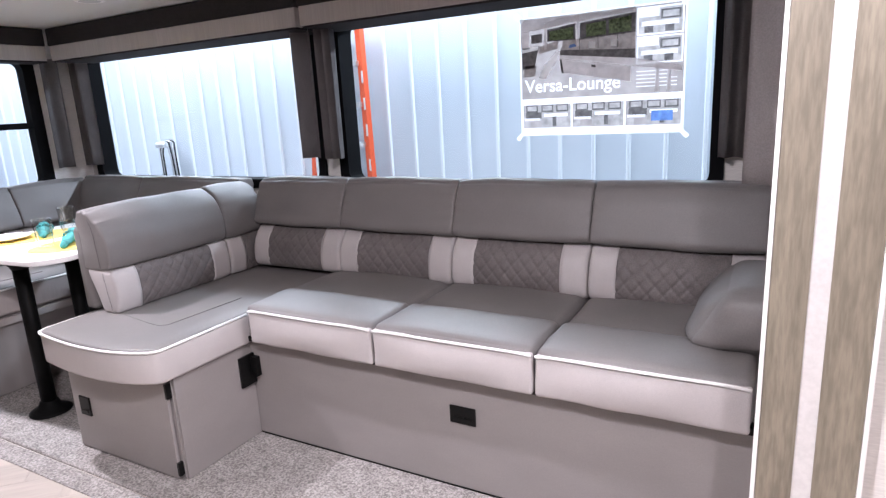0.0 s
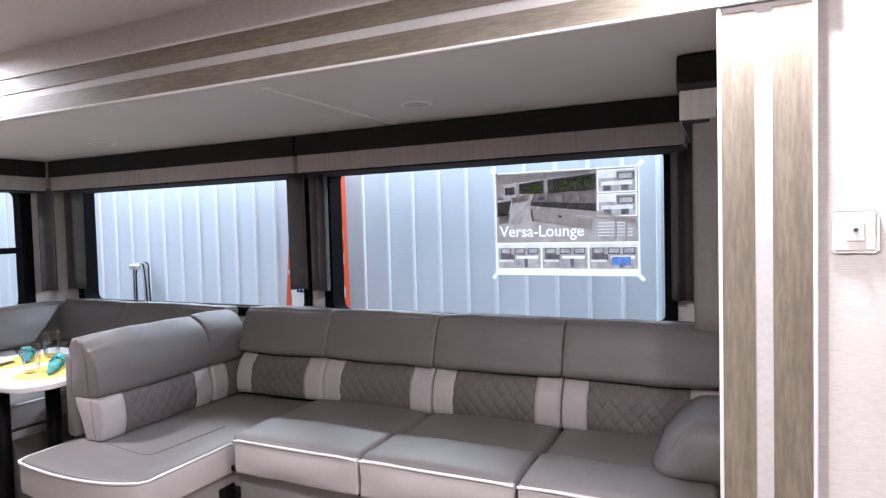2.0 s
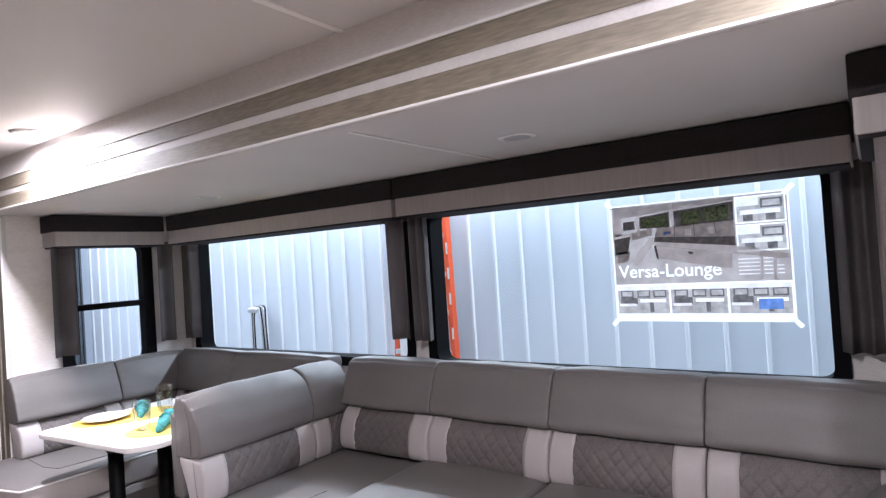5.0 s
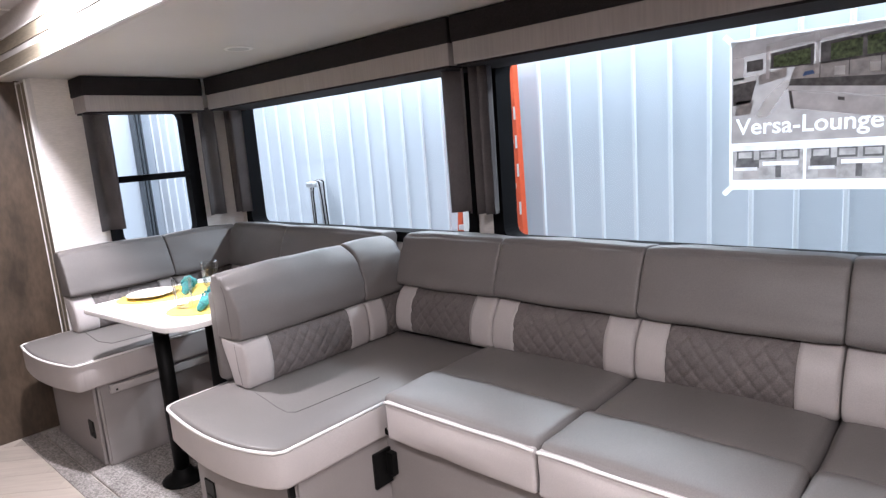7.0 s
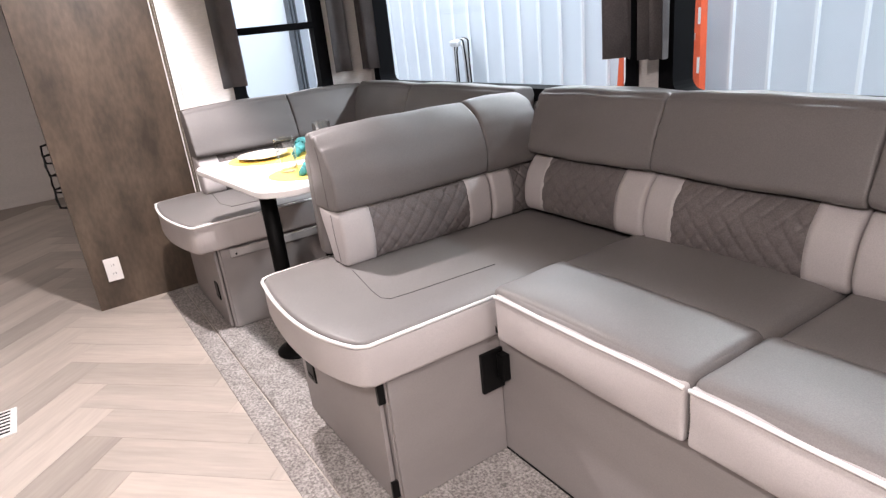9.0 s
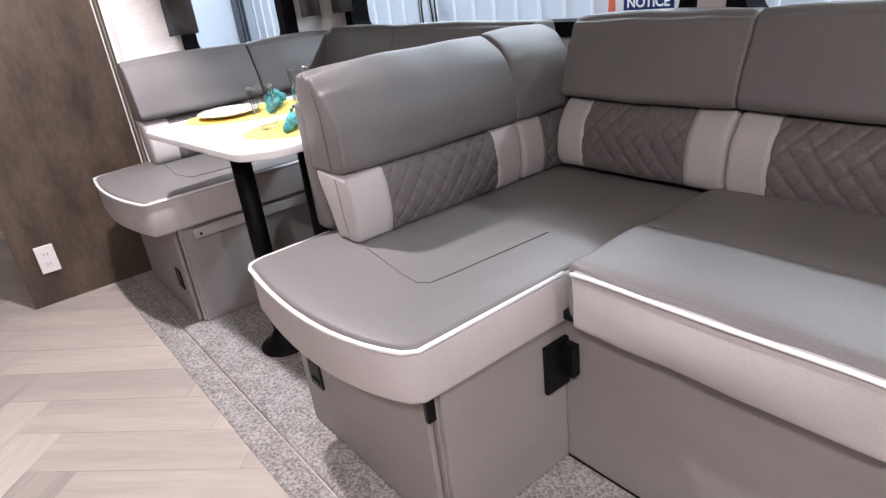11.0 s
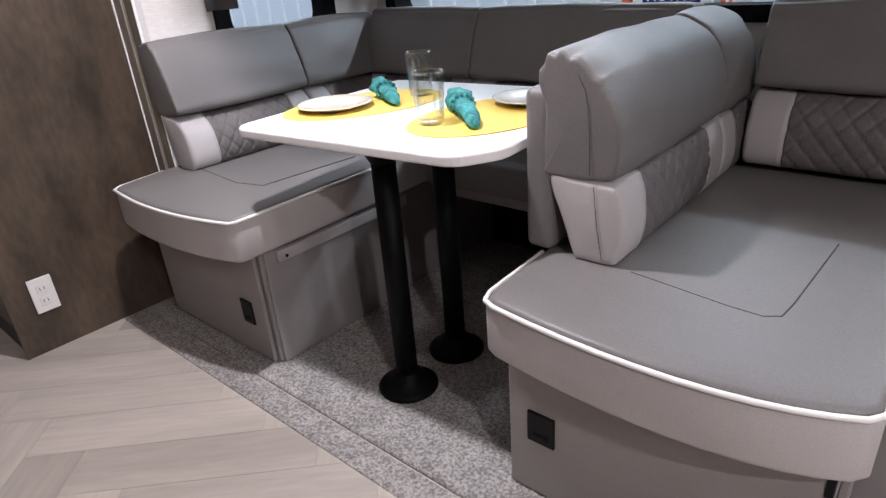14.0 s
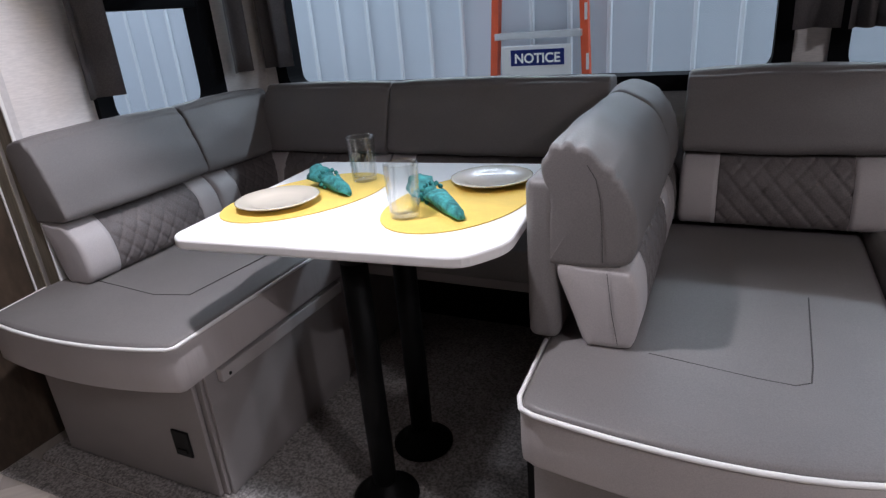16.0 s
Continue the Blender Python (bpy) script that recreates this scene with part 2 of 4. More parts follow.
def lathe(profile, cx, cy, n=32):
    """A turned shape from (radius, z) pairs."""
    bm = bmesh.new()
    rings = []
    for r, z in profile:
        rings.append([bm.verts.new((cx + r * math.cos(j * 2 * math.pi / n), cy + r * math.sin(j * 2 * math.pi / n), z)) for j in range(n)])
    for A, B in zip(rings, rings[1:]):
        for j in range(n):
            bm.faces.new((A[j], A[(j + 1) % n], B[(j + 1) % n], B[j]))
    bm.faces.new(list(reversed(rings[0])))
    bm.faces.new(rings[-1])
    return bm


def slab(outline, z0, z1, r, crown=0.0):
    """A padded plate over a convex outline (anticlockwise), with rounded rims."""
    bm = bmesh.new()
    pts = [Vector((x, y)) for x, y in outline]
    k = len(pts)
    nrm = []
    for i in range(k):
        e0, e1 = (pts[i] - pts[i - 1]).normalized(), (pts[(i + 1) % k] - pts[i]).normalized()
        m = Vector((e0.y + e1.y, -e0.x - e1.x))
        m = m / max(0.5, m.length_squared / 2)
        nrm.append(m)

    def ring(inset, z):
        return [bm.verts.new((*(pts[i] - nrm[i] * inset), z)) for i in range(k)]

    rings = [ring(r * (1 - math.sin(a)), z0 + r * (1 - math.cos(a))) for a in (0, 0.5, 1.05, 1.57)]
    rings += [ring(r * (1 - math.cos(a)), z1 - r + r * math.sin(a)) for a in (0, 0.5, 1.05, 1.57)]
    cen = sum(pts, Vector((0, 0))) / k
    for f, zf in ((0.88, 0.45), (0.7, 0.75), (0.4, 0.95)):
        rings.append([bm.verts.new((*(cen + (p - nrm[i] * r - cen) * f), z1 + crown * zf)) for i, p in enumerate(pts)])
    for A, B in zip(rings, rings[1:]):
        for j in range(k):
            bm.faces.new((A[j], A[(j + 1) % k], B[(j + 1) % k], B[j]))
    bm.faces.new(list(reversed(rings[0])))
    mid = sum((v.co for v in rings[-1]), Vector()) / k
    c = bm.verts.new((mid.x, mid.y, z1 + crown))
    for j in range(k):
        bm.faces.new((rings[-1][j], rings[-1][(j + 1) % k], c))
    return bm


def inset(outline, d):
    """The outline drawn in by d."""
    pts, k, out = [Vector(p) for p in outline], len(outline), []
    for i in range(k):
        e0, e1 = (pts[i] - pts[i - 1]).normalized(), (pts[(i + 1) % k] - pts[i]).normalized()
        m = Vector((e0.y + e1.y, -e0.x - e1.x))
        out.append(tuple(pts[i] - m / max(0.5, m.length_squared / 2) * d))
    return out


def arc(pts, n=8):
    """A smooth curve through three points (a parabola), n + 1 points."""
    (x0, y0), (x1, y1), (x2, y2) = pts
    cx, cy = 2 * x1 - (x0 + x2) / 2, 2 * y1 - (y0 + y2) / 2
    return [((1 - t) ** 2 * x0 + 2 * t * (1 - t) * cx + t * t * x2, (1 - t) ** 2 * y0 + 2 * t * (1 - t) * cy + t * t * y2) for t in [i / n for i in range(n + 1)]]


def rounded(outline, r, n=4):
    """Round the corners of an outline."""
    out, k = [], len(outline)
    for i in range(k):
        p, a, b = Vector(outline[i]), Vector(outline[i - 1]), Vector(outline[(i + 1) % k])
        rr = min(r, (a - p).length * 0.45, (b - p).length * 0.45)
        s, e = p + (a - p).normalized() * rr, p + (b - p).normalized() * rr
        for j in range(n + 1):
            t = j / n
            out.append(tuple((1 - t) ** 2 * s + 2 * t * (1 - t) * p + t * t * e))
    return out


def wall_with_holes(axis, at, thick, u0, u1, z0, z1, holes, material, name, label):
    """A wall in the plane axis = at .. at + thick, cut right through by holes (u0, u1, z0, z1)."""
    bm = bmesh.new()
    us = sorted({u0, u1, *[v for h in holes for v in h[:2]]})
    zs = sorted({z0, z1, *[v for h in holes for v in h[2:]]})
    for a, b in zip(us, us[1:]):
        for c, d in zip(zs, zs[1:]):
            if any(h[0] <= a and b <= h[1] and h[2] <= c and d <= h[3] for h in holes):
                continue
            if axis == "y":
                box(bm, a, b, at, at + thick, c, d)
            else:
                box(bm, at, at + thick, a, b, c, d)
    bmesh.ops.remove_doubles(bm, verts=bm.verts, dist=1e-5)
    seen = {}
    for f in bm.faces:
        seen.setdefault(frozenset(v.index if v.index >= 0 else id(v) for v in f.verts), []).append(f)
    bm.verts.index_update()
    seen = {}
    for f in bm.faces:
        seen.setdefault(frozenset(v.index for v in f.verts), []).append(f)
    bmesh.ops.delete(bm, geom=[f for fs in seen.values() if len(fs) > 1 for f in fs], context="FACES_ONLY")
    return structure(name, bm, material, label, "wall")


# ---- plan ----
Y_OPEN = 1.575      # inner face of the side wall
Y_BACK = 2.685      # inner face of the slide-out's back wall
X_L, X_R = -3.70, 0.13   # the slide-out's end walls
Z_SL, Z_CE = 1.750, 2.003

structure("floor", bx(-7.2, 2.2, -1.0, 1.62, -0.06, -0.004), JOINT, "subfloor under pale vinyl planks", "floor")
structure("carpet", slab(rounded([(-3.765, 1.456), (0.12, 1.456), (0.12, 2.68), (-3.70, 2.68), (-3.765, 2.0)], 0.03), -0.03, 0.010, 0.010), CARPET,
          "speckled grey beige carpet on slide-out floor", "carpet")
structure("carpet_strip", bx(-3.81, 2.1, 1.372, 1.452, -0.03, 0.004, 0.004), CARPET, "speckled carpet strip along slide-out edge", "carpet")

# side wall around the opening
wall_with_holes("y", Y_OPEN, 0.045, -7.2, 2.2, -0.05, Z_CE, [(-3.826, X_R - 0.05, -0.05, Z_SL)], WALL, "wall_side", "cream textured wallboard around slide-out opening")
# closes the room out of view; dark brown keeps bounced light down
structure("wall_opposite", bx(-7.2, 2.2, -1.06, -1.0, -0.05, Z_CE), BROWNWOOD, "unseen closing wall, dark brown to cut bounced light", "wall")
structure("wall_return", bx(0.060, X_R, 1.6255, 1.665, 0.0, Z_SL), WALL, "cream wall return beside the jamb", "wall")
wall_with_holes("x", -7.26, 0.06, -1.0, 1.575, -0.05, Z_CE, [(0.2, 0.75, 1.0, 1.5)], WALL, "wall_far_end", "white far end wall with a small window")
structure("wall_near_end", bx(2.2, 2.26, -1.06, 1.62, -0.05, Z_CE), WALL, "cream textured wallboard", "wall")
cb = bx(-7.2, 2.2, -1.0, Y_OPEN, Z_CE, Z_CE + 0.04)
structure("ceiling", cb, CEIL, "pale ceiling board with narrow seam strips", "ceiling")
cb = bx(X_L - 0.115, X_R + 0.05, Y_OPEN + 0.045, Y_BACK + 0.05, Z_SL, Z_SL + 0.04)
structure("ceiling_slide_out", cb, CEIL, "pale slide-out ceiling board with a seam strip", "ceiling")

for sx in (-5.8, -3.45, -1.15, 1.2):
    structure("trim_ceiling_seam", bx(sx - 0.010, sx + 0.010, -1.0, Y_OPEN, Z_CE - 0.004, Z_CE + 0.002, 0.001), TRIMWHITE, "narrow white ceiling seam strip", "trim")
structure("trim_ceiling_seam", bx(-1.208, -1.192, Y_OPEN + 0.045, 2.44, Z_SL - 0.004, Z_SL + 0.002, 0.001), TRIMWHITE, "narrow white ceiling seam strip", "trim")

W1 = (-3.610, -1.862, 0.880, 1.64)
W2 = (-1.735, -0.130, 0.880, 1.625)
WE = (1.93, 2.42, 0.86, 1.62)
wall_with_holes("y", Y_BACK, 0.085, X_L - 0.05, X_R + 0.05, -0.03, Z_SL, [W1, W2], WALL, "wall_slide_back", "cream slide-out back wall with two wide windows")
wall_with_holes("x", X_L - 0.05, 0.05, Y_OPEN + 0.088, Y_BACK, -0.03, Z_SL, [WE], WALL, "wall_slide_end", "cream slide-out end wall with a window")
wall_with_holes("x", X_R, 0.05, Y_OPEN + 0.045, Y_BACK, -0.03, Z_SL, [(2.0, 2.42, 0.9, 1.62)], WALL, "wall_slide_end_b", "cream slide-out end wall")


def window(name, axis, at, hole, label, rail=False, width=0.026, deep=0.088):
    """A black framed window with rounded corners in a wall's hole."""
    u0, u1, z0, z1 = hole
    w = thing(name, label, "window", kind="structure")
    outer = rounded([(u0 - 0.02, z0 - 0.02), (u1 + 0.02, z0 - 0.02), (u1 + 0.02, z1 + 0.02), (u0 - 0.02, z1 + 0.02)], 0.07, 6)
    inner = rounded([(u0 + width, z0 + width), (u1 - width, z0 + width), (u1 - width, z1 - width), (u0 + width, z1 - width)], 0.05, 6)
    bm = bmesh.new()

    def P(u, z, d):
        return (u, at + d, z) if axis == "y" else (at + d, u, z)

    s = 1 if axis == "y" or at > -1 else -1
    rings = [[bm.verts.new(P(u, z, d * s)) for u, z in o] for o, d in ((outer, -0.004), (outer, -0.016), (inner, -0.010), (inner, deep), (outer, deep + 0.004))]
    rings.append(rings[0])
    k = len(outer)
    for A, B in zip(rings, rings[1:]):
        for j in range(k):
            q = (A[j], A[(j + 1) % k], B[(j + 1) % k], B[j])
            if len(set(q)) == 4:
                try:
                    bm.faces.new(q)
                except ValueError:
                    pass
    part("window_frame", bm, FRAME, w)
    bm = bmesh.new()
    bm.faces.new([bm.verts.new(P(u, z, (deep - 0.008) * s)) for u, z in rounded([(u0 + width - 0.01, z0 + width - 0.01), (u1 - width + 0.01, z0 + width - 0.01), (u1 - width + 0.01, z1 - width + 0.01), (u0 + width - 0.01, z1 - width + 0.01)], 0.05, 6)])
    g = part("pane", bm, PANE, w)
    g.visible_shadow = False
    if rail:
        zm = 1.235
        if axis == "y":
            rb = bx(u0 + 0.02, u1 - 0.02, at - 0.008, at + 0.05, zm - 0.017, zm + 0.017, 0.004)
        else:
            rb = bx(min(at, at + 0.05 * s) - 0.008, max(at, at + 0.05 * s) + 0.008, u0 + 0.02, u1 - 0.02, zm - 0.017, zm + 0.017, 0.004)
        part("window_rail", rb, FRAME, w)
    return w


window("window_1", "y", Y_BACK, W1, "wide black framed window behind the dinette")
window("window_2", "y", Y_BACK, W2, "wide black framed window behind the sofa")
window("window_3", "x", X_L, WE, "black framed sliding end window with a cross rail", rail=True, width=0.04, deep=0.055)
window("window_4", "x", X_R, (2.0, 2.42, 0.9, 1.62), "black framed end window", deep=0.055)
window("window_5", "x", -7.2, (0.2, 0.75, 1.0, 1.5), "small black framed window in the far end wall", deep=0.062)


# trim round the opening: two oak strips between white beads
def trim_vertical(name, x0, x1, z1, label, back=0.0):
    t = thing(name, label, "trim", kind="structure")
    w = x1 - x0
    part("backing", bx(x0, x1, 1.553 + back, 1.5745 + back, 0.012, z1, 0.002), TRIMFIELD, t)
    for a, b in ((0.05, 0.385), (0.565, 0.95)):
        part("oak_strip", bx(x0 + a * w, x0 + b * w, 1.550 + back, 1.5545 + back, 0.014, z1 - 0.012), TRIMWOOD_Z, t, "weathered oak strip")
    for a in (0.0, 0.955):
        part("bead", bx(x0 + a * w, x0 + (a + 0.045) * w, 1.546 + back, 1.556 + back, 0.012, z1, 0.002), TRIMWHITE, t, "white bead")
    if not back:
        part("inner_lip", bx(x0, x0 + 0.012, 1.556, 1.625, 0.012, z1, 0.001), TRIMWHITE, t, "white jamb lining")
    return t


trim_vertical("trim_jamb", 0.046, 0.222, 1.743, "oak and white striped jamb trim beside the opening")
trim_vertical("trim_jamb", -3.814, -3.672, 1.743, "oak and white striped jamb trim beside the dinette", 0.088)
head = thing("trim_header", "oak and white striped header trim over the slide-out opening", "trim", kind="structure")
part("backing", bx(-3.80, 0.232, 1.549, 1.5735, 1.745, 1.898, 0.002), TRIMFIELD, head)
for a, b in ((0.008, 0.064), (0.091, 0.145)):
    part("oak_strip", bx(-3.80, 0.226, 1.546, 1.5505, 1.745 + a, 1.745 + b), TRIMWOOD_X, head, "weathered oak strip")
for a in (0.0, 0.1455):
    part("bead", bx(-3.80, 0.232, 1.542, 1.552, 1.745 + a, 1.7525 + a, 0.002), TRIMWHITE, head, "white bead")
part("bead", bx(0.226, 0.236, 1.542, 1.5735, 1.742, 1.900, 0.002), TRIMWHITE, head, "white end cap")
part("soffit", bx(-3.81, 0.06, 1.56, 1.622, 1.744, 1.7495), CEIL, head, "pale soffit lining")


def valance(name, x0, x1, y0, y1, label):
    v = thing(name, label, "valance")
    part("upper_board", bx(x0, x1, y0, y1, 1.655, 1.746, 0.006), VALDARK, v, "dark fabric upper board")
    part("band", bx(x0 + 0.006, x1 - 0.006, y0 + 0.006, y1, 1.578, 1.656, 0.004), VALBAND, v, "pale ribbed fabric band")
    part("lining", bx(x0 + 0.012, x1 - 0.012, y0 + 0.014, y1, 1.570, 1.5785, 0.001), VALDARK, v, "dark fabric lining under the band")
    return v


valance("valance", -3.52, -1.742, 2.445, 2.684, "dark fabric valance with pale band over wide window")
valance("valance", -1.732, -0.06, 2.445, 2.684, "dark fabric valance with pale band over sofa window")
valance("valance", -3.699, -3.53, 1.83, 2.44, "dark fabric valance with pale band over end window")
valance("valance", -0.055, 0.129, 1.90, 2.44, "dark fabric valance with pale ribbed band at slide end")


def curtain(x0, x1, y0, y1, z0, z1, folds, label):
    """A gathered strip of cloth; folds run along its longer side."""
    bm = bmesh.new()
    along_x = (x1 - x0) > (y1 - y0)
    n = 10 * folds
    rows = []
    for z in [z0 + (z1 - z0) * i / 8 for i in range(9)]:
        row = []
        for i in range(n + 1):
            t = i / n
            d = 0.5 + 0.5 * math.cos(t * folds * 2 * math.pi)
            d = d ** 0.6 * (1 - 0.12 * (z1 - z))
            row.append((x0 + (x1 - x0) * t, y0 + (y1 - y0) * d, z) if along_x else (x0 + (x1 - x0) * d, y0 + (y1 - y0) * t, z))
        rows.append([bm.verts.new(p) for p in row])
    for A, B in zip(rows, rows[1:]):
        for i in range(n):
            bm.faces.new((A[i], A[i + 1], B[i + 1], B[i]))
    bmesh.ops.solidify(bm, geom=bm.faces[:], thickness=0.004)
    return tagged(part("curtain", bm, CURTAIN, smooth=True), label, "curtain")


curtain(-1.858, -1.752, 2.600, 2.530, 1.025, 1.60, 1, "dark taupe tied curtain between the windows")
curtain(-1.735, -1.648, 2.600, 2.540, 1.020, 1.60, 2, "dark taupe curtain beside the sofa window")
curtain(-3.655, -3.53, 2.60, 2.66, 0.985, 1.60, 2, "dark taupe pleated curtain beside the wide window")
curtain(-3.665, -3.625, 2.44, 2.54, 0.985, 1.60, 1, "dark taupe curtain beside the end window")
curtain(-3.665, -3.61, 1.84, 1.96, 0.985, 1.60, 1, "dark taupe curtain beside the end window")
curtain(-0.13, -0.02, 2.60, 2.655, 1.01, 1.60, 2, "dark taupe curtain beside the sofa window")
curtain(-0.018, 0.10, 1.905, 1.93, 1.02, 1.60, 1, "pale taupe curtain panel at the slide end").data.materials[0] = CURTAIN_L

# ---- sofa ----


def quilt_fn(step, depth):
    """Diamond stitching pressed into the front of a cushion."""
    def fn(x, z):
        a, b = (x * 1.15 + z) / step, (x * 1.15 - z) / step
        da, db = abs(a - round(a)), abs(b - round(b))
        return depth * (math.exp(-(da / 0.085) ** 2) + math.exp(-(db / 0.085) ** 2))
    return fn


def extrude_profile(x0, x1, front_back, r0, r1, n, fn=None, seed=0, wrinkle=0.0, puff=0.0, pleat=0.0, gather=0.0):
    """Sweep a closed (y, z) profile along x; r0 and r1 round the two ends; puff swells the middle of the run.
    pleat folds the cloth over the top of the first end; gather draws creases in at both ends."""
    z_lo, z_hi = min(p[1] for p in front_back), max(p[1] for p in front_back)
    bm = bmesh.new()
    cy = sum(p[0] for p in front_back) / len(front_back)
    cz = sum(p[1] for p in front_back) / len(front_back)
    xs = [(x0 + r0 * (1 - math.cos(a)), r0 * (1 - math.sin(a))) for a in (0, 0.4, 0.8, 1.2, 1.57)] if r0 else [(x0, 0.0)]
    if pleat or gather:
        xs += [(x0 + r0 + v, 0.0) for v in (0.006, 0.013, 0.021, 0.031, 0.043)]
    lo, hi = xs[-1][0], x1 - r1 - (0.043 if pleat or gather else 0.0)
    xs += [(lo + (hi - lo) * i / n, 0.0) for i in range(1, n)]
    if pleat or gather:
        xs += [(x1 - r1 - v, 0.0) for v in (0.043, 0.031, 0.021, 0.013, 0.006)]
    xs += [(x1 - r1 * (1 - math.cos(a)), r1 * (1 - math.sin(a))) for a in (1.57, 1.2, 0.8, 0.4, 0)] if r1 else [(x1, 0.0)]
    rings = []
    for x, inset in xs:
        ring = []
        t = (x - x0) / (x1 - x0)
        sw = puff * (1 - (2 * t - 1) ** 2)
        for y, z in front_back:
            d = Vector((y - cy, z - cz))
            L = max(1e-6, d.length)
            q = d * max(0.05, (L - inset + sw) / L)
            if fn and y < cy:
                q.x += fn(x, z)
            up = (z - z_lo) / (z_hi - z_lo)
            if pleat and up > 0.45:
                a = math.atan2(d.y, d.x)
                q -= d / L * pleat * min(1.0, (up - 0.45) * 3) * math.exp(-max(0.0, x - x0 - 0.012) / 0.038) * (0.5 + 0.5 * math.sin(a * 17 + 2.2 * math.sin(a * 5))) ** 1.5
            if gather:
                e = min(x - x0, x1 - x)
                q -= d / L * gather * math.exp(-e / 0.028) * (0.5 + 0.5 * math.sin(z * 150 + seed * 2.1 + 3 * noise.noise(Vector((z * 20, seed, 0)))))
            if wrinkle:
                q += d / L * wrinkle * noise.noise(Vector((x * 8 + seed * 3.7, y * 11, z * 13)))
            ring.append(bm.verts.new((x, cy + q.x, cz + q.y)))
        rings.append(ring)
    k = len(front_back)
    for A, B in zip(rings, rings[1:]):
        for j in range(k):
            bm.faces.new((A[j], A[(j + 1) % k], B[(j + 1) % k], B[j]))
    for ring, sg in ((rings[0], -1), (rings[-1], 1)):
        mid = sum((v.co for v in ring), Vector()) / k
        last = ring
        for f in (0.94, 0.72, 0.4):
            cur = [bm.verts.new(mid + (v.co - mid) * f + Vector((sg * 0.004 * (1 - f), 0, 0))) for v in ring]
            for j in range(k):
                bm.faces.new((last[j], last[(j + 1) % k], cur[(j + 1) % k], cur[j]))
            last = cur
        bm.faces.new(last)
    return bm


def smooth_line(pts, per=4):
    """A closed Catmull-Rom curve through the points."""
    out, k = [], len(pts)
    for i in range(k):
        p0, p1, p2, p3 = (Vector(pts[(i + j - 1) % k]) for j in range(4))
        for s in range(per):
            t = s / per
            out.append(tuple(0.5 * (2 * p1 + (p2 - p0) * t + (2 * p0 - 5 * p1 + 4 * p2 - p3) * t * t + (3 * p1 - p0 - 3 * p2 + p3) * t ** 3)))
    return out


def back_unit(parent, w, left=0.095, right=0.095, m=None, z0=0.53, zs=0.728, z1=0.940, seed=0, depth=0.16, k=0.2, open_end=False, fat=0.017, pleats=False):
    """One back: a dark bolster above a lumbar roll of pale ends and a quilted middle. It faces -y; its front lower edge is y = 0."""
    made = []
    h, hb = zs - z0, z1 - zs
    T = depth
    ys = k * h
    if open_end:
        # an arched pillow: bulging front, round top, upright back
        bolster = [(ys + 0.022, zs - 0.002), (ys - 0.006 - fat * 0.4, zs + 0.012), (ys - 0.006 - fat + k * hb * 0.3, zs + hb * 0.28), (ys - 0.002 - fat + k * hb * 0.62, zs + hb * 0.58),
                   (ys + 0.010 - fat * 0.5 + k * hb * 0.85, zs + hb * 0.82), (ys + 0.044 + k * hb * 0.9, z1 - 0.008), (ys + T * 0.58 + k * hb, z1), (ys + T - 0.022 + k * hb * 0.7, z1 - 0.016),
                   (ys + T - 0.002 + k * hb * 0.4, z1 - 0.052), (ys + T, zs + hb * 0.5), (ys + T - 0.002, zs + 0.01), (ys + T - 0.01, zs - 0.004)]
        lum = [(0.016, z0), (-0.002, z0 + h * 0.06), (-0.020 + ys * 0.3, z0 + h * 0.34), (-0.026 + ys * 0.7, z0 + h * 0.70), (ys - 0.022, zs - 0.016), (ys - 0.006, zs - 0.002),
               (ys + T * 0.5, zs), (ys + T - 0.014, zs - 0.002), (T - 0.026 + ys * 0.5, z0 + h * 0.5), (T - 0.046, z0 + 0.004), (T * 0.5, z0 - 0.001)]
    else:
        # a boxed pillow: flat leaning front, a crisp seam along the top edge
        bolster = [(ys + 0.026, zs - 0.002), (ys - 0.008 - fat * 0.6, zs + 0.014), (ys - 0.006 - fat + k * hb * 0.30, zs + hb * 0.28), (ys - fat * 0.8 + k * hb * 0.62, zs + hb * 0.60),
                   (ys + 0.006 - fat * 0.2 + k * hb * 0.9, zs + hb * 0.88), (ys + 0.012 + k * hb, z1 - 0.013), (ys + 0.022 + k * hb, z1 - 0.003), (ys + 0.036 + k * hb, z1),
                   (ys + T * 0.6 + k * hb, z1 - 0.004), (ys + T - 0.016 + k * hb, z1 - 0.020), (ys + T + k * hb * 0.6, zs + hb * 0.6), (ys + T, zs + 0.01), (ys + T - 0.01, zs - 0.004)]
        lum = [(0.020, z0), (-0.006, z0 + h * 0.12), (-0.022 + ys * 0.35, z0 + h * 0.38), (-0.021 + ys * 0.7, z0 + h * 0.68), (ys - 0.003, zs - 0.020), (ys + 0.024, zs - 0.002),
               (ys + T * 0.5, zs), (ys + T - 0.012, zs - 0.002), (T - 0.01 + ys * 0.5, z0 + h * 0.5), (T - 0.02, z0 + 0.004), (T * 0.5, z0 - 0.001)]
    re = 0.010 if open_end else 0.008
    bol = part("back_cushion", extrude_profile(0.001, w - 0.001, smooth_line(bolster, 6), re, 0.008, 14, None, seed, 0.005, 0.004, 0.008 if pleats else 0.0, 0.0 if pleats else 0.0045), VINYL, parent, smooth=True)
    made.append(bol)
    prof = smooth_line(lum, 10)
    segs = []
    if left:
        segs.append(("lumbar_end", 0.002, left, 0.014, 0.0, VINYL_L, "pale vinyl end panel", None, 6))
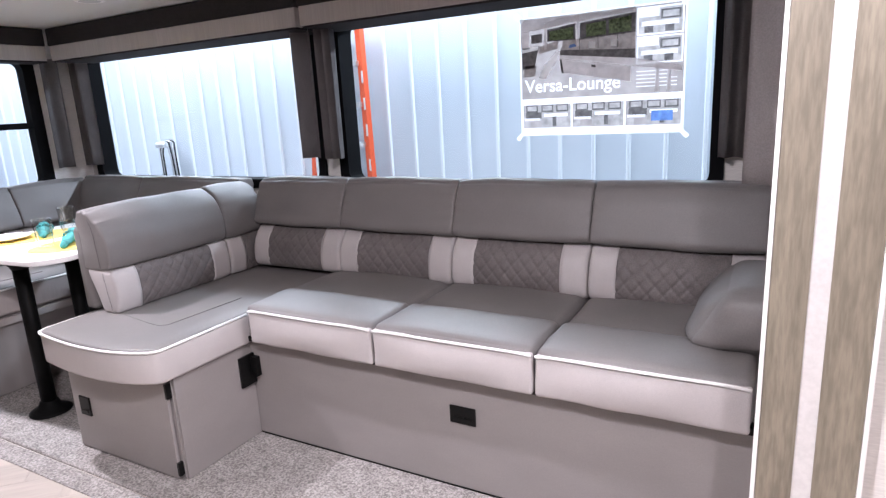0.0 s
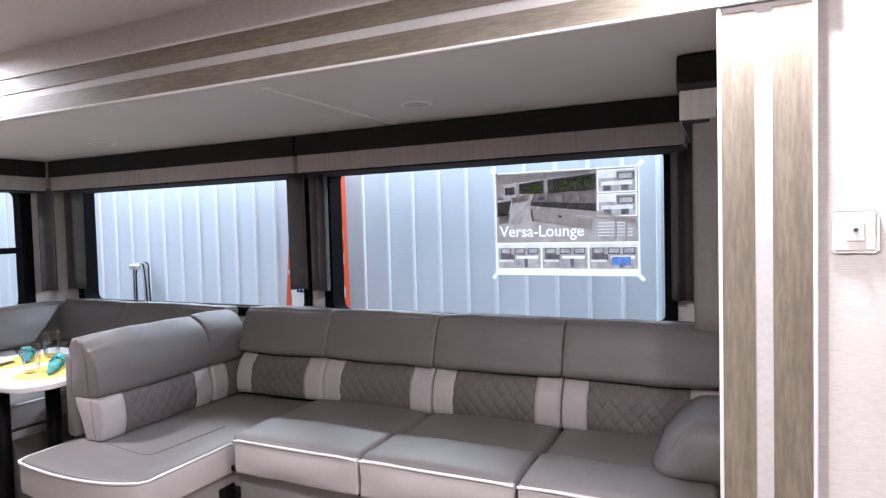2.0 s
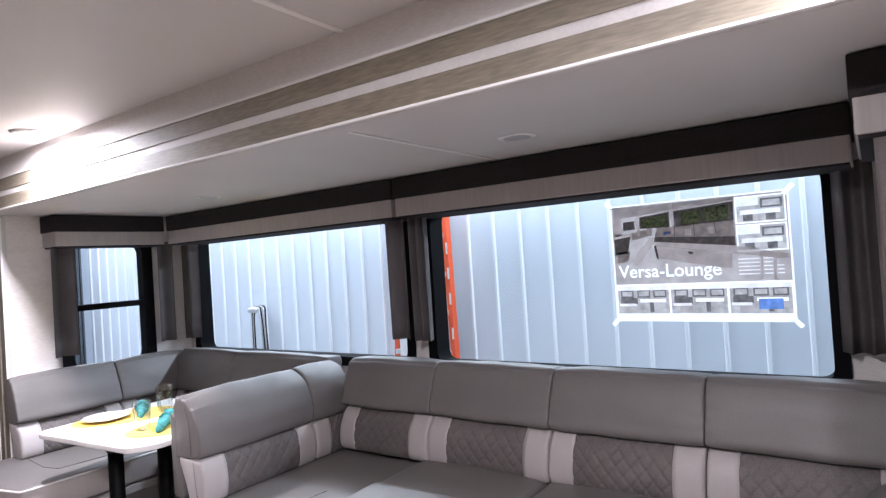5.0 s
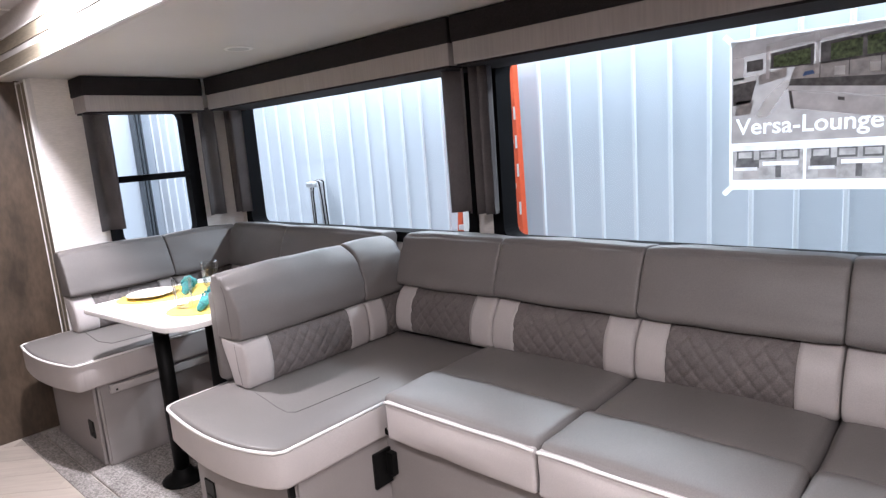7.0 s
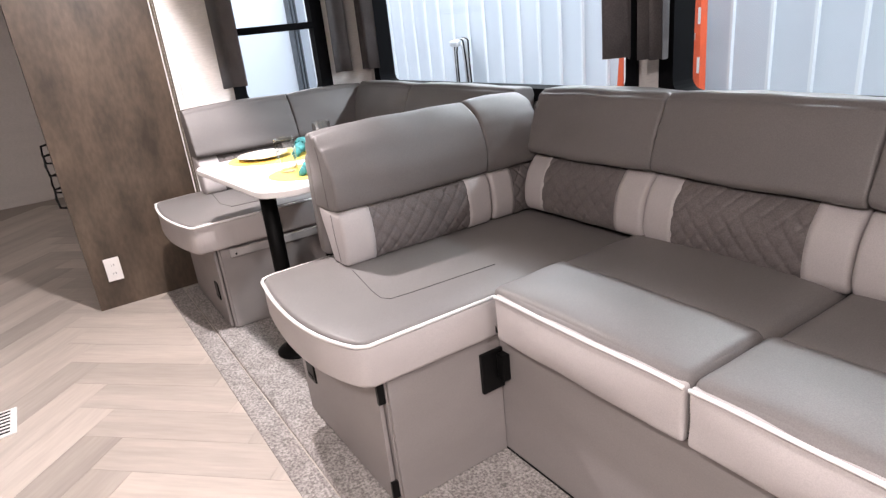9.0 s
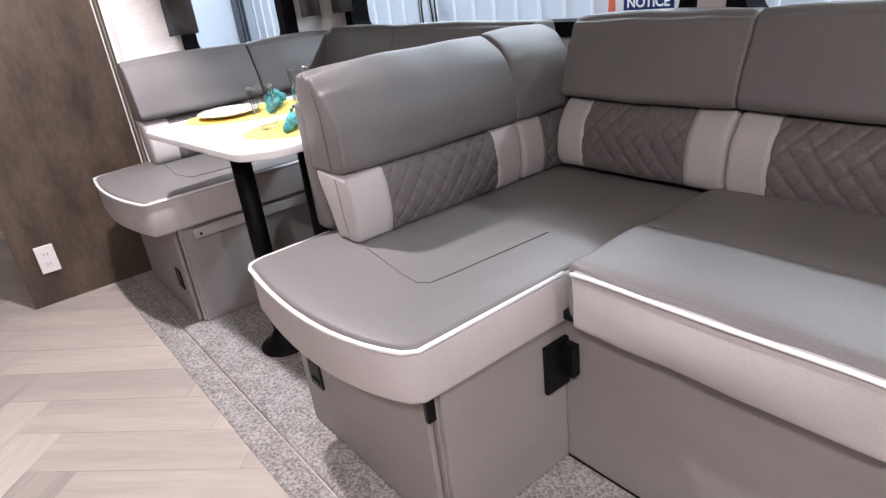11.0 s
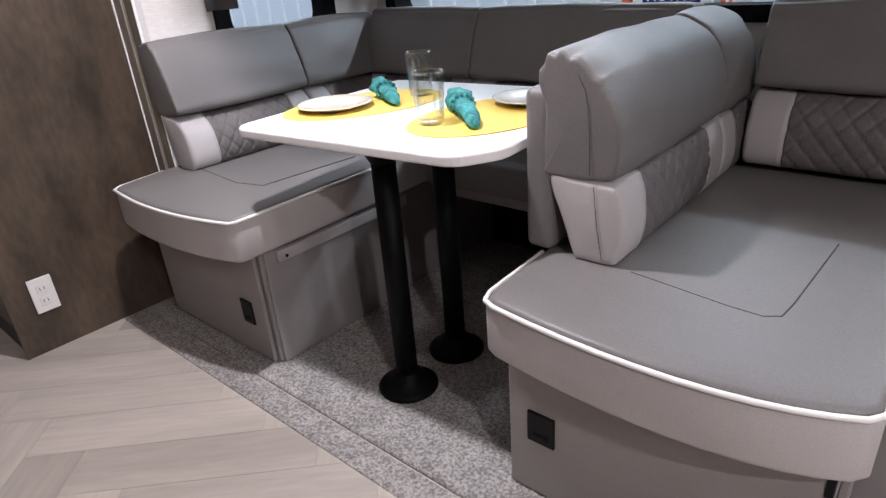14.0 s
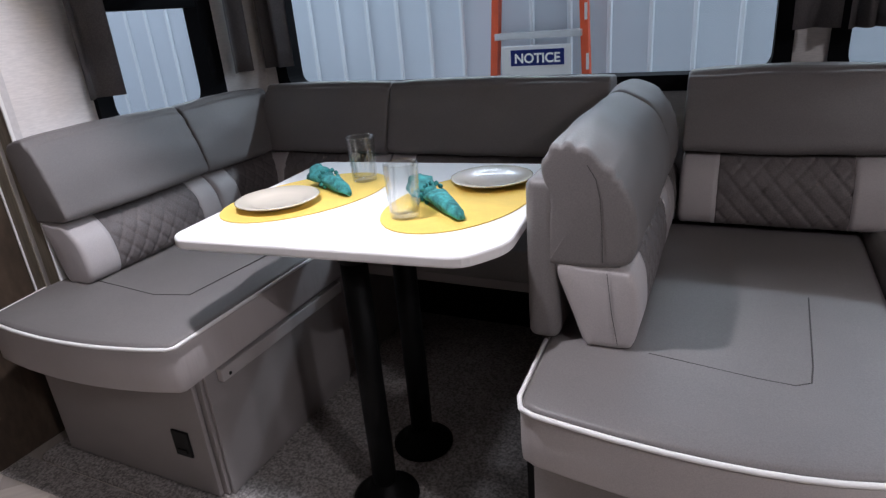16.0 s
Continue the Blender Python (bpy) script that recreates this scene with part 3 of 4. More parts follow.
    segs.append(("quilted_panel", left if left else 0.002, w - right if right else w - 0.002, 0.0, 0.0, QUILT, "dark diamond-quilted panel", quilt_fn(0.058, 0.0045), 80))
    if right:
        segs.append(("lumbar_end", w - right, w - 0.002, 0.0, 0.014, VINYL_L, "pale vinyl end panel", None, 6))
    for nm, a, b, ra, rb, material, lab, fn, n in segs:
        made.append(part(nm, extrude_profile(a, b, prof, ra, rb, n, fn, seed + a, 0.002), material, bol, lab, smooth=True))
    if m is not None:
        for o in made:
            o.data.transform(m)
    return bol


sofa = thing("sectional_sofa", "grey vinyl L-shaped sofa with pale quilted lumbar bands and white piping", "sofa", (-0.8, 2.2, 0))


def under(parent, ob):
    """Parent ob while it keeps its place."""
    ob.parent = parent
    ob.matrix_parent_inverse = Matrix.Translation(parent.location).inverted()
    return ob


def spart(name, bm, material, label="", smooth=False, parent=None):
    return under(parent or sofa, part(name, bm, material, None, label, smooth)) if parent is None else part(name, bm, material, parent, label, smooth)


# base under the seats
spart("base_front", bx(-1.69, 0.06, 1.922, 1.94, 0.012, 0.425, 0.003), PANEL, "grey panelled sofa base")
spart("base_body", bx(-1.66, 0.06, 1.941, 2.66, 0.012, 0.42), PANEL)
# black strips draw the shadow lines under the cushions and along the carpet
spart("seat_shade_strip", bx(-1.655, 0.05, 1.896, 1.93, 0.4255 - 0.020, 0.4255, 0.002), BLACK, "black strip painting the shade line under the cushions")
spart("base_shade_strip", bx(-1.68, 0.06, 1.9185, 1.9225, 0.011, 0.0155, 0.001), BLACK, "dark strip painting the shade line at the carpet")
SX = (-1.605, -1.058, -0.510, 0.040)
for i, (a, b) in enumerate(zip(SX, SX[1:])):
    cush = spart("seat_cushion", soft_box(a + (0.002 if i else -0.018), b - 0.002, 1.868, 2.12, 0.425, 0.560, 0.024, (0.002, 0.008, 0.012), 0.0, 10, 0.003, i), VINYL, "grey vinyl seat front roll", True)
    spart("seat_cushion", soft_box(a + (0.002 if i else -0.036), b - 0.002, 2.10, 2.52, 0.43, 0.548, 0.035, (0.002, 0.004, 0.014), 0.0, 8, 0.003, i + 5), VINYL, "grey vinyl seat cushion", True)
    spart("front_band", soft_box(a + 0.004, b - 0.004, 1.860, 1.884, 0.420, 0.546, 0.010, (0, 0.014, 0), 0.0, 10, 0.003, i + 9), VINYL_L, "pale vinyl cushion front", True)
    spart("piping", tube([(a + 0.006 + (b - a - 0.012) * j / 16, 1.8600 - 0.008 * (1 - (2 * j / 16 - 1) ** 2), 0.547 - 0.006 * (2 * j / 16 - 1) ** 6) for j in range(17)], 0.0045), PIPING, "white piping", True)
BX = (-2.095, -1.588, -1.043, -0.505, 0.045)
for i, (a, b) in enumerate(zip(BX, BX[1:])):
    under(sofa, back_unit(None, b - a, 0.098, 0.10, Matrix.Translation((a, 2.398, 0)), seed=i, z0=0.535))

# chaise
front = arc([(-2.235, 1.478), (-1.90, 1.455), (-1.672, 1.512)], 10)
chaise = [(-1.655, 1.535), (-1.652, 1.90), (-1.64, 2.50), (-2.30, 2.50), (-2.280, 1.72), (-2.272, 1.52), (-2.260, 1.49)] + front
spart("chaise_band", slab(chaise, 0.394, 0.509, 0.012), VINYL_L, "pale vinyl band around the chaise cushion", True)
spart("chaise_cushion", slab(inset(chaise, 0.006), 0.44, 0.5165, 0.010, 0.006), VINYL, "grey vinyl chaise seat cushion", True)
edge = [(-1.6545, 1.905), (-1.655, 1.535)] + list(reversed(front)) + [(-2.260, 1.49), (-2.272, 1.52), (-2.280, 1.72)]
spart("piping", tube([(x, y - 0.002, 0.509) for x, y in edge], 0.0048), PIPING, "white piping", True)
spart("seam", tube([(-2.08, 1.705, 0.5218), (-1.90, 1.676, 0.5218), (-1.842, 1.672, 0.5218), (-1.818, 1.688, 0.5218), (-1.812, 1.74, 0.522), (-1.798, 2.02, 0.5223)], 0.0014, 6), SEAM, "stitched seam")
spart("chaise_base", bx(-2.262, -1.685, 1.572, 2.6, 0.012, 0.397, 0.003), PANEL, "grey panelled chaise base")
door = spart("chaise_door", bx(-2.262, -1.698, 1.556, 1.569, 0.016, 0.395, 0.003), PANEL, "grey access door on the chaise base")
spart("chaise_side", bx(-1.684, -1.672, 1.575, 1.92, 0.012, 0.397, 0.002), PANEL)
spart("hinge", bx(-1.700, -1.688, 1.553, 1.575, 0.32, 0.375, 0.002), BLACK, "black hinge")
spart("hinge", bx(-1.700, -1.688, 1.553, 1.575, 0.03, 0.08, 0.002), BLACK, "black hinge")


def latch(x0, x1, y, z0, z1, parent):
    def place(o):
        return under(parent, o)
    bm = bx(x0, x1, y - 0.006, y + 0.001, z0, z1, 0.003)
    place(part("latch", bm, BLACK, None, "black flush pull latch"))
    place(part("latch_pull", bx(x0 + 0.012, x1 - 0.012, y - 0.009, y - 0.005, z0 + 0.012, z0 + 0.024, 0.002), BLACK, None))


latch(-2.215, -2.152, 1.556, 0.160, 0.236, sofa)
latch(-0.815, -0.725, 1.922, 0.245, 0.305, sofa)
spart("bracket", bx(-1.672, -1.660, 1.848, 1.921, 0.230, 0.350, 0.003), BLACK, "black plastic bracket plate")
spart("bracket", bx(-1.660, -1.632, 1.897, 1.9215, 0.262, 0.340, 0.003), BLACK, "black plastic bracket lip")
# the chaise's back: a low board and two back units that face +x
spart("arm_board", soft_box(-2.312, -2.250, 1.700, 2.60, 0.522, 0.850, 0.018, (0.002, 0.002, 0.002), 0, 6, 0.001), VINYL, "grey vinyl covered arm board", True)
TURN_R = Matrix.Rotation(math.radians(90), 4, "Z")
for w, y0, l, r, sd, top in ((0.562, 1.698, 0.105, 0.10, 21, 0.920), (0.245, 2.262, 0.09, 0.0, 22, 0.924)):
    # local x runs along +y, local -y faces +x
    m = Matrix.Translation((-2.112, y0, 0)) @ TURN_R
    under(sofa, back_unit(None, w, l, r, m, z0=0.522, zs=0.690, z1=top, seed=sd, depth=0.135, k=0.13, open_end=True, fat=0.028, pleats=sd == 21))
spart("seam", tube([(-2.196, 1.6985, 0.880), (-2.180, 1.6965, 0.855), (-2.172, 1.6955, 0.82), (-2.168, 1.6955, 0.76), (-2.166, 1.6965, 0.70)], 0.0006, 6), SEAM, "stitched seam")
spart("seam", tube([(-2.158, 1.6965, 0.68), (-2.148, 1.6955, 0.60), (-2.136, 1.6965, 0.535)], 0.0006, 6), SEAM, "stitched seam")
bm = soft_box(-0.150, 0.09, 2.02, 2.36, 0.556, 0.730, 0.035, (0.025, 0.02, 0.022), 0.12, 10, 0.010, 31)
for v in bm.verts:
    v.co.x += 0.60 * (v.co.z - 0.556)
    v.co.x = min(v.co.x, 0.118)
pil = part("pillow", bm, VINYL, smooth=True)
tagged(pil, "grey vinyl bolster pillow resting at the sofa end", "pillow")

# ---- dinette ----
booth = thing("dinette_booth", "grey vinyl U-shaped dinette booth with quilted lumbar bands and white piping", "booth", (-3.2, 2.2, 0))


def dpart(name, bm, material, label="", smooth=False):
    return under(booth, part(name, bm, material, None, label, smooth))


dpart("bench_base", bx(-3.69, -3.085, 1.532, 2.66, 0.012, 0.391, 0.003), PANEL, "grey panelled bench base")
dpart("bench_door", bx(-3.69, -3.098, 1.516, 1.529, 0.016, 0.389, 0.003), PANEL, "grey access door on the bench base")
dpart("bench_side", bx(-3.083, -3.073, 1.54, 2.10, 0.012, 0.391, 0.002), PANEL)
dpart("screw", tube([(-3.0515, 1.60, 0.352), (-3.0505, 1.60, 0.352)], 0.005, 10), BLACK, "dark screw head")
latch(-3.212, -3.155, 1.516, 0.128, 0.206, booth)
dpart("table_rail", bx(-3.072, -3.052, 1.575, 2.10, 0.338, 0.375, 0.005), RAILWOOD, "pale grey wooden support rail")
dpart("table_rail", bx(-3.05, -2.30, 2.245, 2.265, 0.338, 0.375, 0.005), PANEL, "pale grey wooden support rail")
# added dark panels: the shade under bench and table, put in as colour
dpart("recess_shade_panel", bx(-3.07, -2.27, 2.60, 2.66, 0.012, 0.36, 0.002), RECESS_SHADE, "charcoal panel standing in for shade under the bench")
dpart("recess_shade_panel", bx(-2.290, -2.266, 1.60, 2.60, 0.012, 0.374, 0.002), RECESS_SHADE, "charcoal panel standing in for shade in the knee space")
dpart("seat_board", bx(-3.07, -2.27, 2.266, 2.66, 0.362, 0.388, 0.002), PANEL)
dfront = arc([(-3.640, 1.414), (-3.33, 1.398), (-3.052, 1.448)], 10)
dseat = [(-3.040, 1.462), (-3.050, 2.20), (-3.055, 2.52), (-3.69, 2.52), (-3.69, 1.60), (-3.66, 1.44)] + dfront
dpart("cushion_band", slab(dseat, 0.388, 0.506, 0.012), VINYL_W, "pale wrinkled vinyl band around the bench cushion", True)
dpart("seat_cushion", slab(inset(dseat, 0.006), 0.44, 0.5135, 0.010, 0.005), VINYL, "grey vinyl bench cushion", True)
dedge = [(-3.049, 2.16), (-3.040, 1.462)] + list(reversed(dfront)) + [(-3.66, 1.44), (-3.69, 1.60)]
dpart("piping", tube([(x, y - 0.002, 0.506) for x, y in dedge], 0.0048), PIPING, "white piping", True)
dpart("seam", tube([(-3.55, 1.66, 0.5180), (-3.30, 1.635, 0.5185), (-3.20, 1.66, 0.5185), (-3.17, 2.0, 0.5195)], 0.0014, 6), SEAM, "stitched seam")
dpart("seat_cushion", soft_box(-3.045, -2.29, 2.205, 2.62, 0.395, 0.505, 0.02, (0, 0.004, 0.004), 0, 6, 0.001), VINYL, "grey vinyl bench cushion", True)
dpart("cushion_band", soft_box(-3.04, -2.295, 2.196, 2.225, 0.39, 0.497, 0.01, (0, 0.006, 0), 0, 6, 0.001), VINYL, "grey vinyl band", True)
for w, y0, l, r, sd in ((0.520, 1.630, 0.10, 0.09, 41), (0.43, 2.152, 0.09, 0.0, 42)):
    # local x runs along -y... so that the unit faces +x
    m = Matrix.Translation((-3.538, y0, 0)) @ TURN_R
    under(booth, back_unit(None, w, l, r, m, z0=0.515, zs=0.690, z1=0.918, seed=sd, depth=0.115))
for w, x0, l, r, sd in ((0.545, -3.60, 0.10, 0.10, 43), (0.745, -3.053, 0.10, 0.10, 44)):
    under(booth, back_unit(None, w, l, r, Matrix.Translation((x0, 2.455, 0)), z0=0.505, zs=0.690, z1=0.925, seed=sd, depth=0.13))

# ---- table and what stands on it ----
table = thing("dinette_table", "white laminate dinette table on two black pedestal legs", "table", (-2.69, 1.78, 0))
ROT = math.radians(4.5)


def tp(u, v):
    """A place on the table: u along its width, v along its depth, from its front left corner."""
    return (-3.052 + u * math.cos(ROT) - v * math.sin(ROT), 1.512 + u * math.sin(ROT) + v * math.cos(ROT))


top = rounded([tp(0.0, 0.03), tp(0.03, 0.0), tp(0.67, 0.0), tp(0.735, 0.085), tp(0.735, 0.66), tp(0.0, 0.66)], 0.035)
under(table, part("tabletop", slab(top, 0.718, 0.742, 0.006), TABLE, None, "white laminate top with rounded corners"))
for px, py in ((-2.690, 1.675), (-2.692, 1.890)):
    under(table, part("leg", lathe([(0.030, 0.03), (0.030, 0.70)], px, py, 24), BLACKPOWDER, None, "black steel tube", True))
    under(table, part("foot", lathe([(0.083, 0.011), (0.083, 0.018), (0.072, 0.026), (0.045, 0.040), (0.036, 0.062), (0.031, 0.066)], px, py, 36), BLACKPOWDER, None, "black round floor flange", True))
    under(table, part("mount", lathe([(0.031, 0.66), (0.05, 0.695), (0.075, 0.711)], px, py, 24), BLACKPOWDER, None, "", True))


def ellipse(cx, cy, a, b, rot, n=40):
    return [(cx + a * math.cos(t) * math.cos(rot) - b * math.sin(t) * math.sin(rot), cy + a * math.cos(t) * math.sin(rot) + b * math.sin(t) * math.cos(rot)) for t in [2 * math.pi * i / n for i in range(n)]]


MATS = ((-2.915, 1.845, 0.225, 0.150, math.radians(68)), (-2.515, 1.875, 0.225, 0.150, math.radians(80)))
for cx, cy, a, b, r in MATS:
    tagged(part("placemat", slab(ellipse(cx, cy, a, b, r), 0.7422, 0.7450, 0.001), YELLOW), "yellow oval woven placemat on the white table", "placemat", "placemats on the table")
PL = [(0.02, 0.0), (0.055, 0.0), (0.062, 0.004), (0.098, 0.014), (0.100, 0.0165), (0.096, 0.0175), (0.064, 0.0085), (0.055, 0.0055), (0.01, 0.005)]
for cx, cy in ((-2.945, 1.765), (-2.495, 2.02)):
    tagged(part("plate", lathe([(r, z + 0.7452) for r, z in PL], cx, cy, 48), PLATE, smooth=True), "cream round dinner plate on a yellow placemat", "plate", "plates on the table")
GL = [(0.028, 0.0), (0.031, 0.001)] + [(0.031 + 0.005 * i / 12, 0.0085 + 0.102 * i / 12) for i in range(13)] + [(0.0362, 0.1145), (0.0352, 0.116), (0.0336, 0.1145)] + [(0.0332 - 0.0042 * i / 8, 0.110 - 0.098 * i / 8) for i in range(9)] + [(0.004, 0.010)]
for cx, cy in ((-2.838, 1.988), (-2.588, 1.742)):
    bm = lathe([(r, z + 0.7454) for r, z in GL], cx, cy, 72)
    for v in bm.verts:
        # slanting ribs pressed into the wall
        a = math.atan2(v.co.y - cy, v.co.x - cx)
        h = (v.co.z - 0.7454) / 0.116
        f = 1 + 0.035 * math.sin(12 * a + 5 * h) * (1 if 0.08 < h < 0.97 else 0)
        v.co.x, v.co.y = cx + (v.co.x - cx) * f, cy + (v.co.y - cy) * f
    tagged(part("glass", bm, GLASS, smooth=True), "clear ribbed drinking tumbler standing on the table", "glass", "tumblers on the table")


def napkin(x0, y0, x1, y1, seed):
    """A rolled cloth: a pointed tail, a ring of beads, a fanned head."""
    nap = thing("napkin", "teal cloth napkin rolled in a beaded ring", "napkin", (x0, y0, 0.745), "napkins on the table")
    bm = bmesh.new()
    d = Vector((x1 - x0, y1 - y0, 0))
    L = d.length
    d.normalize()
    s = Vector((-d.y, d.x, 0))
    prof = [(0.0, 0.008), (0.08, 0.014), (0.3, 0.020), (0.5, 0.022), (0.62, 0.018), (0.7, 0.022), (0.82, 0.027), (0.95, 0.030), (1.0, 0.022)]
    rings = []
    for t, r in prof:
        ring = []
        for j in range(20):
            a = j * 2 * math.pi / 20
            rr = r * (1 + 0.16 * math.sin(3 * a + t * 9 + seed) + 0.08 * math.sin(6 * a + t * 23))
            if t > 0.75:
                rr *= 1 + 0.14 * math.sin(2 * a + seed)
            p = Vector((x0, y0, 0.7465 + r * 0.92)) + d * (t * L) + s * (math.cos(a) * rr) + Vector((0, 0, math.sin(a) * rr * 0.8))
            p.z = max(p.z, 0.746)
            ring.append(bm.verts.new(p))
        rings.append(ring)
    for A, B in zip(rings, rings[1:]):
        for j in range(20):
            bm.faces.new((A[j], A[(j + 1) % 20], B[(j + 1) % 20], B[j]))
    bm.faces.new(rings[0])
    bm.faces.new(list(reversed(rings[-1])))
    under(nap, part("cloth", bm, TEAL, None, "", True))
    for j in range(12):
        a = j * 2 * math.pi / 12
        c = Vector((x0, y0, 0.770)) + d * (0.62 * L) + s * (math.cos(a) * 0.026) + Vector((0, 0, math.sin(a) * 0.022))
        bm = bmesh.new()
        bmesh.ops.create_icosphere(bm, subdivisions=1, radius=0.0064, matrix=Matrix.Translation(c))
        under(nap, part("bead", bm, TEAL, None, "", True))
    return nap


napkin(-2.795, 1.845, -2.955, 1.945, 1.0)
napkin(-2.455, 1.735, -2.640, 1.900, 2.4)

# ---- side wall fittings, pantry, floor vent ----
plate = thing("wall_plate", "white square wall plate with coaxial socket", "wall plate", (0.285, 1.575, 1.285))
bm = bx(0.246, 0.324, 1.566, 1.5745, 1.245, 1.327, 0.007, 1)
under(plate, part("plate_body", bm, WHITEPLASTIC))
under(plate, part("insert", bx(0.270, 0.300, 1.563, 1.567, 1.268, 1.305, 0.002), WHITEPLASTIC))
under(plate, part("socket", tube([(0.285, 1.556, 1.290), (0.285, 1.564, 1.290)], 0.004, 12), CHROME, None, "steel coaxial socket"))

pantry = thing("pantry_cabinet", "tall brown wood-grain pantry cabinet beside the dinette", "cabinet", (-4.1, 1.3, 0))
under(pantry, part("side_panel", bx(-3.835, -3.8165, 1.062, 1.66, 0.0, 2.0, 0.001), BROWNWOOD, None, "brown wood-grain side panel"))
under(pantry, part("body", bx(-4.75, -3.836, 1.085, 1.573, 0.0, 2.0), BROWNWOOD))
for i, (z0, z1) in enumerate(((0.12, 0.66), (0.67, 1.99))):
    for a, b in ((-4.745, -4.295), (-4.285, -3.842)):
        dr = under(pantry, part("door", bx(a, b, 1.062, 1.083, z0, z1, 0.002), BROWNWOOD, None, "brown cabinet door"))
        hx = b - 0.05 if a < -4.5 else b - 0.05
        for hz in ((0.58 if i == 0 else 0.74),):
            part("handle", tube([(hx, 1.062, hz - 0.05), (hx, 1.035, hz - 0.045), (hx, 1.030, hz), (hx, 1.035, hz + 0.045), (hx, 1.062, hz + 0.05)], 0.006), BLACK, dr, "black bow handle", True)
under(pantry, part("toe_kick", bx(-4.74, -3.84, 1.075, 1.084, 0.0, 0.115), BLACK, None, "black toe kick"))
outlet = thing("outlet", "white duplex power outlet on the brown panel", "outlet", (-3.81, 1.168, 0.2))
under(outlet, part("cover", bx(-3.8145, -3.807, 1.133, 1.203, 0.140, 0.258, 0.003), WHITEPLASTIC))
for z in (0.178, 0.220):
    under(outlet, part("receptacle", bx(-3.8075, -3.805, 1.152, 1.184, z - 0.014, z + 0.014, 0.002), WHITEPLASTIC))
    for dy in (-0.006, 0.006):
        under(outlet, part("slot", bx(-3.806, -3.8045, 1.168 + dy - 0.001, 1.168 + dy + 0.001, z - 0.004, z + 0.006), BLACK))
vent = thing("floor_vent", "white metal floor heating vent with dark opening", "vent", (-2.96, 0.62, 0))
under(vent, part("rim", bx(-3.06, -2.86, 0.53, 0.70, 0.0, 0.006, 0.002), WHITEPLASTIC))
for i in range(7):
    under(vent, part("slot", bx(-3.045 + i * 0.026, -3.033 + i * 0.026, 0.55, 0.68, 0.006, 0.0065), BLACK))


def puck(x, y, z, lit):
    p = thing("ceiling_light", "white round ceiling puck light, " + ("lit" if lit else "switched off"), "ceiling light", (x, y, z), "ceiling puck lights")
    under(p, part("bezel", lathe([(0.046, z - (0.012 if lit else 0.004)), (0.058, z - (0.008 if lit else 0.003)), (0.062, z - 0.0005)], x, y, 32), WHITEPLASTIC, None, "", True))
    under(p, part("lens", lathe([(0.040, z - (0.018 if lit else 0.005)), (0.044, z - (0.0125 if lit else 0.0042))], x, y, 32), LENS if lit else LENS_OFF, None, "frosted lens"))


# the unseen fill lamps get a fixture as well
for px, py, pw, pc in PUCKS:
    puck(px, py, Z_CE, True)
puck(-0.93, 2.11, Z_SL, False)
puck(-2.62, 2.14, Z_SL, False)

# ---- poster on the glass ----
from mathutils import geometry

PZ0, PZ1, PX0, PX1, PY = 1.089, 1.543, -0.878, -0.256, 2.758
poster = thing("poster", "printed brochure poster of a lounge taped to the window glass", "poster", (-0.55, 2.70, 1.1))


def flat(x0, x1, z0, z1, material):
    """One printed patch; later patches cover earlier ones."""
    PATCHES.append((x0, x1, z0, z1, material))


PATCHES = []
PSX, PSZ = (PX1 - PX0) / 0.612, (PZ1 - PZ0) / 0.448


def ink(name, c, through_paper=0.6, **k):
    """Printing ink on thin paper, which lets some light through."""
    m = mat("ink_" + name, c, 0.45, **k)
    nt = m.node_tree
    b = nt.nodes["Principled BSDF"]
    tr, mx = nt.nodes.new("ShaderNodeBsdfTranslucent"), nt.nodes.new("ShaderNodeMixShader")
    mx.inputs[0].default_value = through_paper
    tr.inputs[0].default_value = (*c, 1)
    if b.inputs["Base Color"].links:
        nt.links.new(b.inputs["Base Color"].links[0].from_socket, tr.inputs[0])
    nt.links.new(b.outputs[0], mx.inputs[1])
    nt.links.new(tr.outputs[0], mx.inputs[2])
    nt.links.new(mx.outputs[0], nt.nodes["Material Output"].inputs[0])
    return m


I_PAPER, I_PALE = ink("paper", (0.95, 0.95, 0.95)), ink("pale", (0.76, 0.73, 0.73), vary=0.15, scale=25)
I_GREY, I_DARK = ink("grey", (0.42, 0.385, 0.37), vary=0.3, scale=40), ink("dark", (0.13, 0.12, 0.118), vary=0.4, scale=50)
I_FLOOR, I_GREEN = ink("tan", (0.38, 0.335, 0.32), vary=0.2, scale=18), ink("green", (0.20, 0.27, 0.13), vary=0.75, scale=90)
I_BLUE, I_WHITE, I_TAPE = ink("blue", (0.12, 0.22, 0.5), vary=0.3, scale=40), ink("white", (0.95, 0.95, 0.95), 0.0), ink("tape", (0.98, 0.98, 0.98), 0.9)
flat(0, 0.612, 0, 0.448, I_PAPER)
flat(0.006, 0.606, 0.142, 0.442, I_FLOOR)
# inset pictures
for z in (0.342, 0.244):
    flat(0.445, 0.602, z, z + 0.094, I_PAPER)
    flat(0.450, 0.597, z + 0.005, z + 0.089, I_GREY)
    flat(0.450, 0.52, z + 0.060, z + 0.089, I_PALE)
    flat(0.525, 0.592, z + 0.050, z + 0.082, I_DARK)
    flat(0.532, 0.585, z + 0.056, z + 0.076, I_GREY)
    flat(0.46, 0.585, z + 0.030, z + 0.046, I_PALE)
    flat(0.47, 0.50, z + 0.008, z + 0.030, I_DARK)
    flat(0.54, 0.57, z + 0.008, z + 0.030, I_DARK)
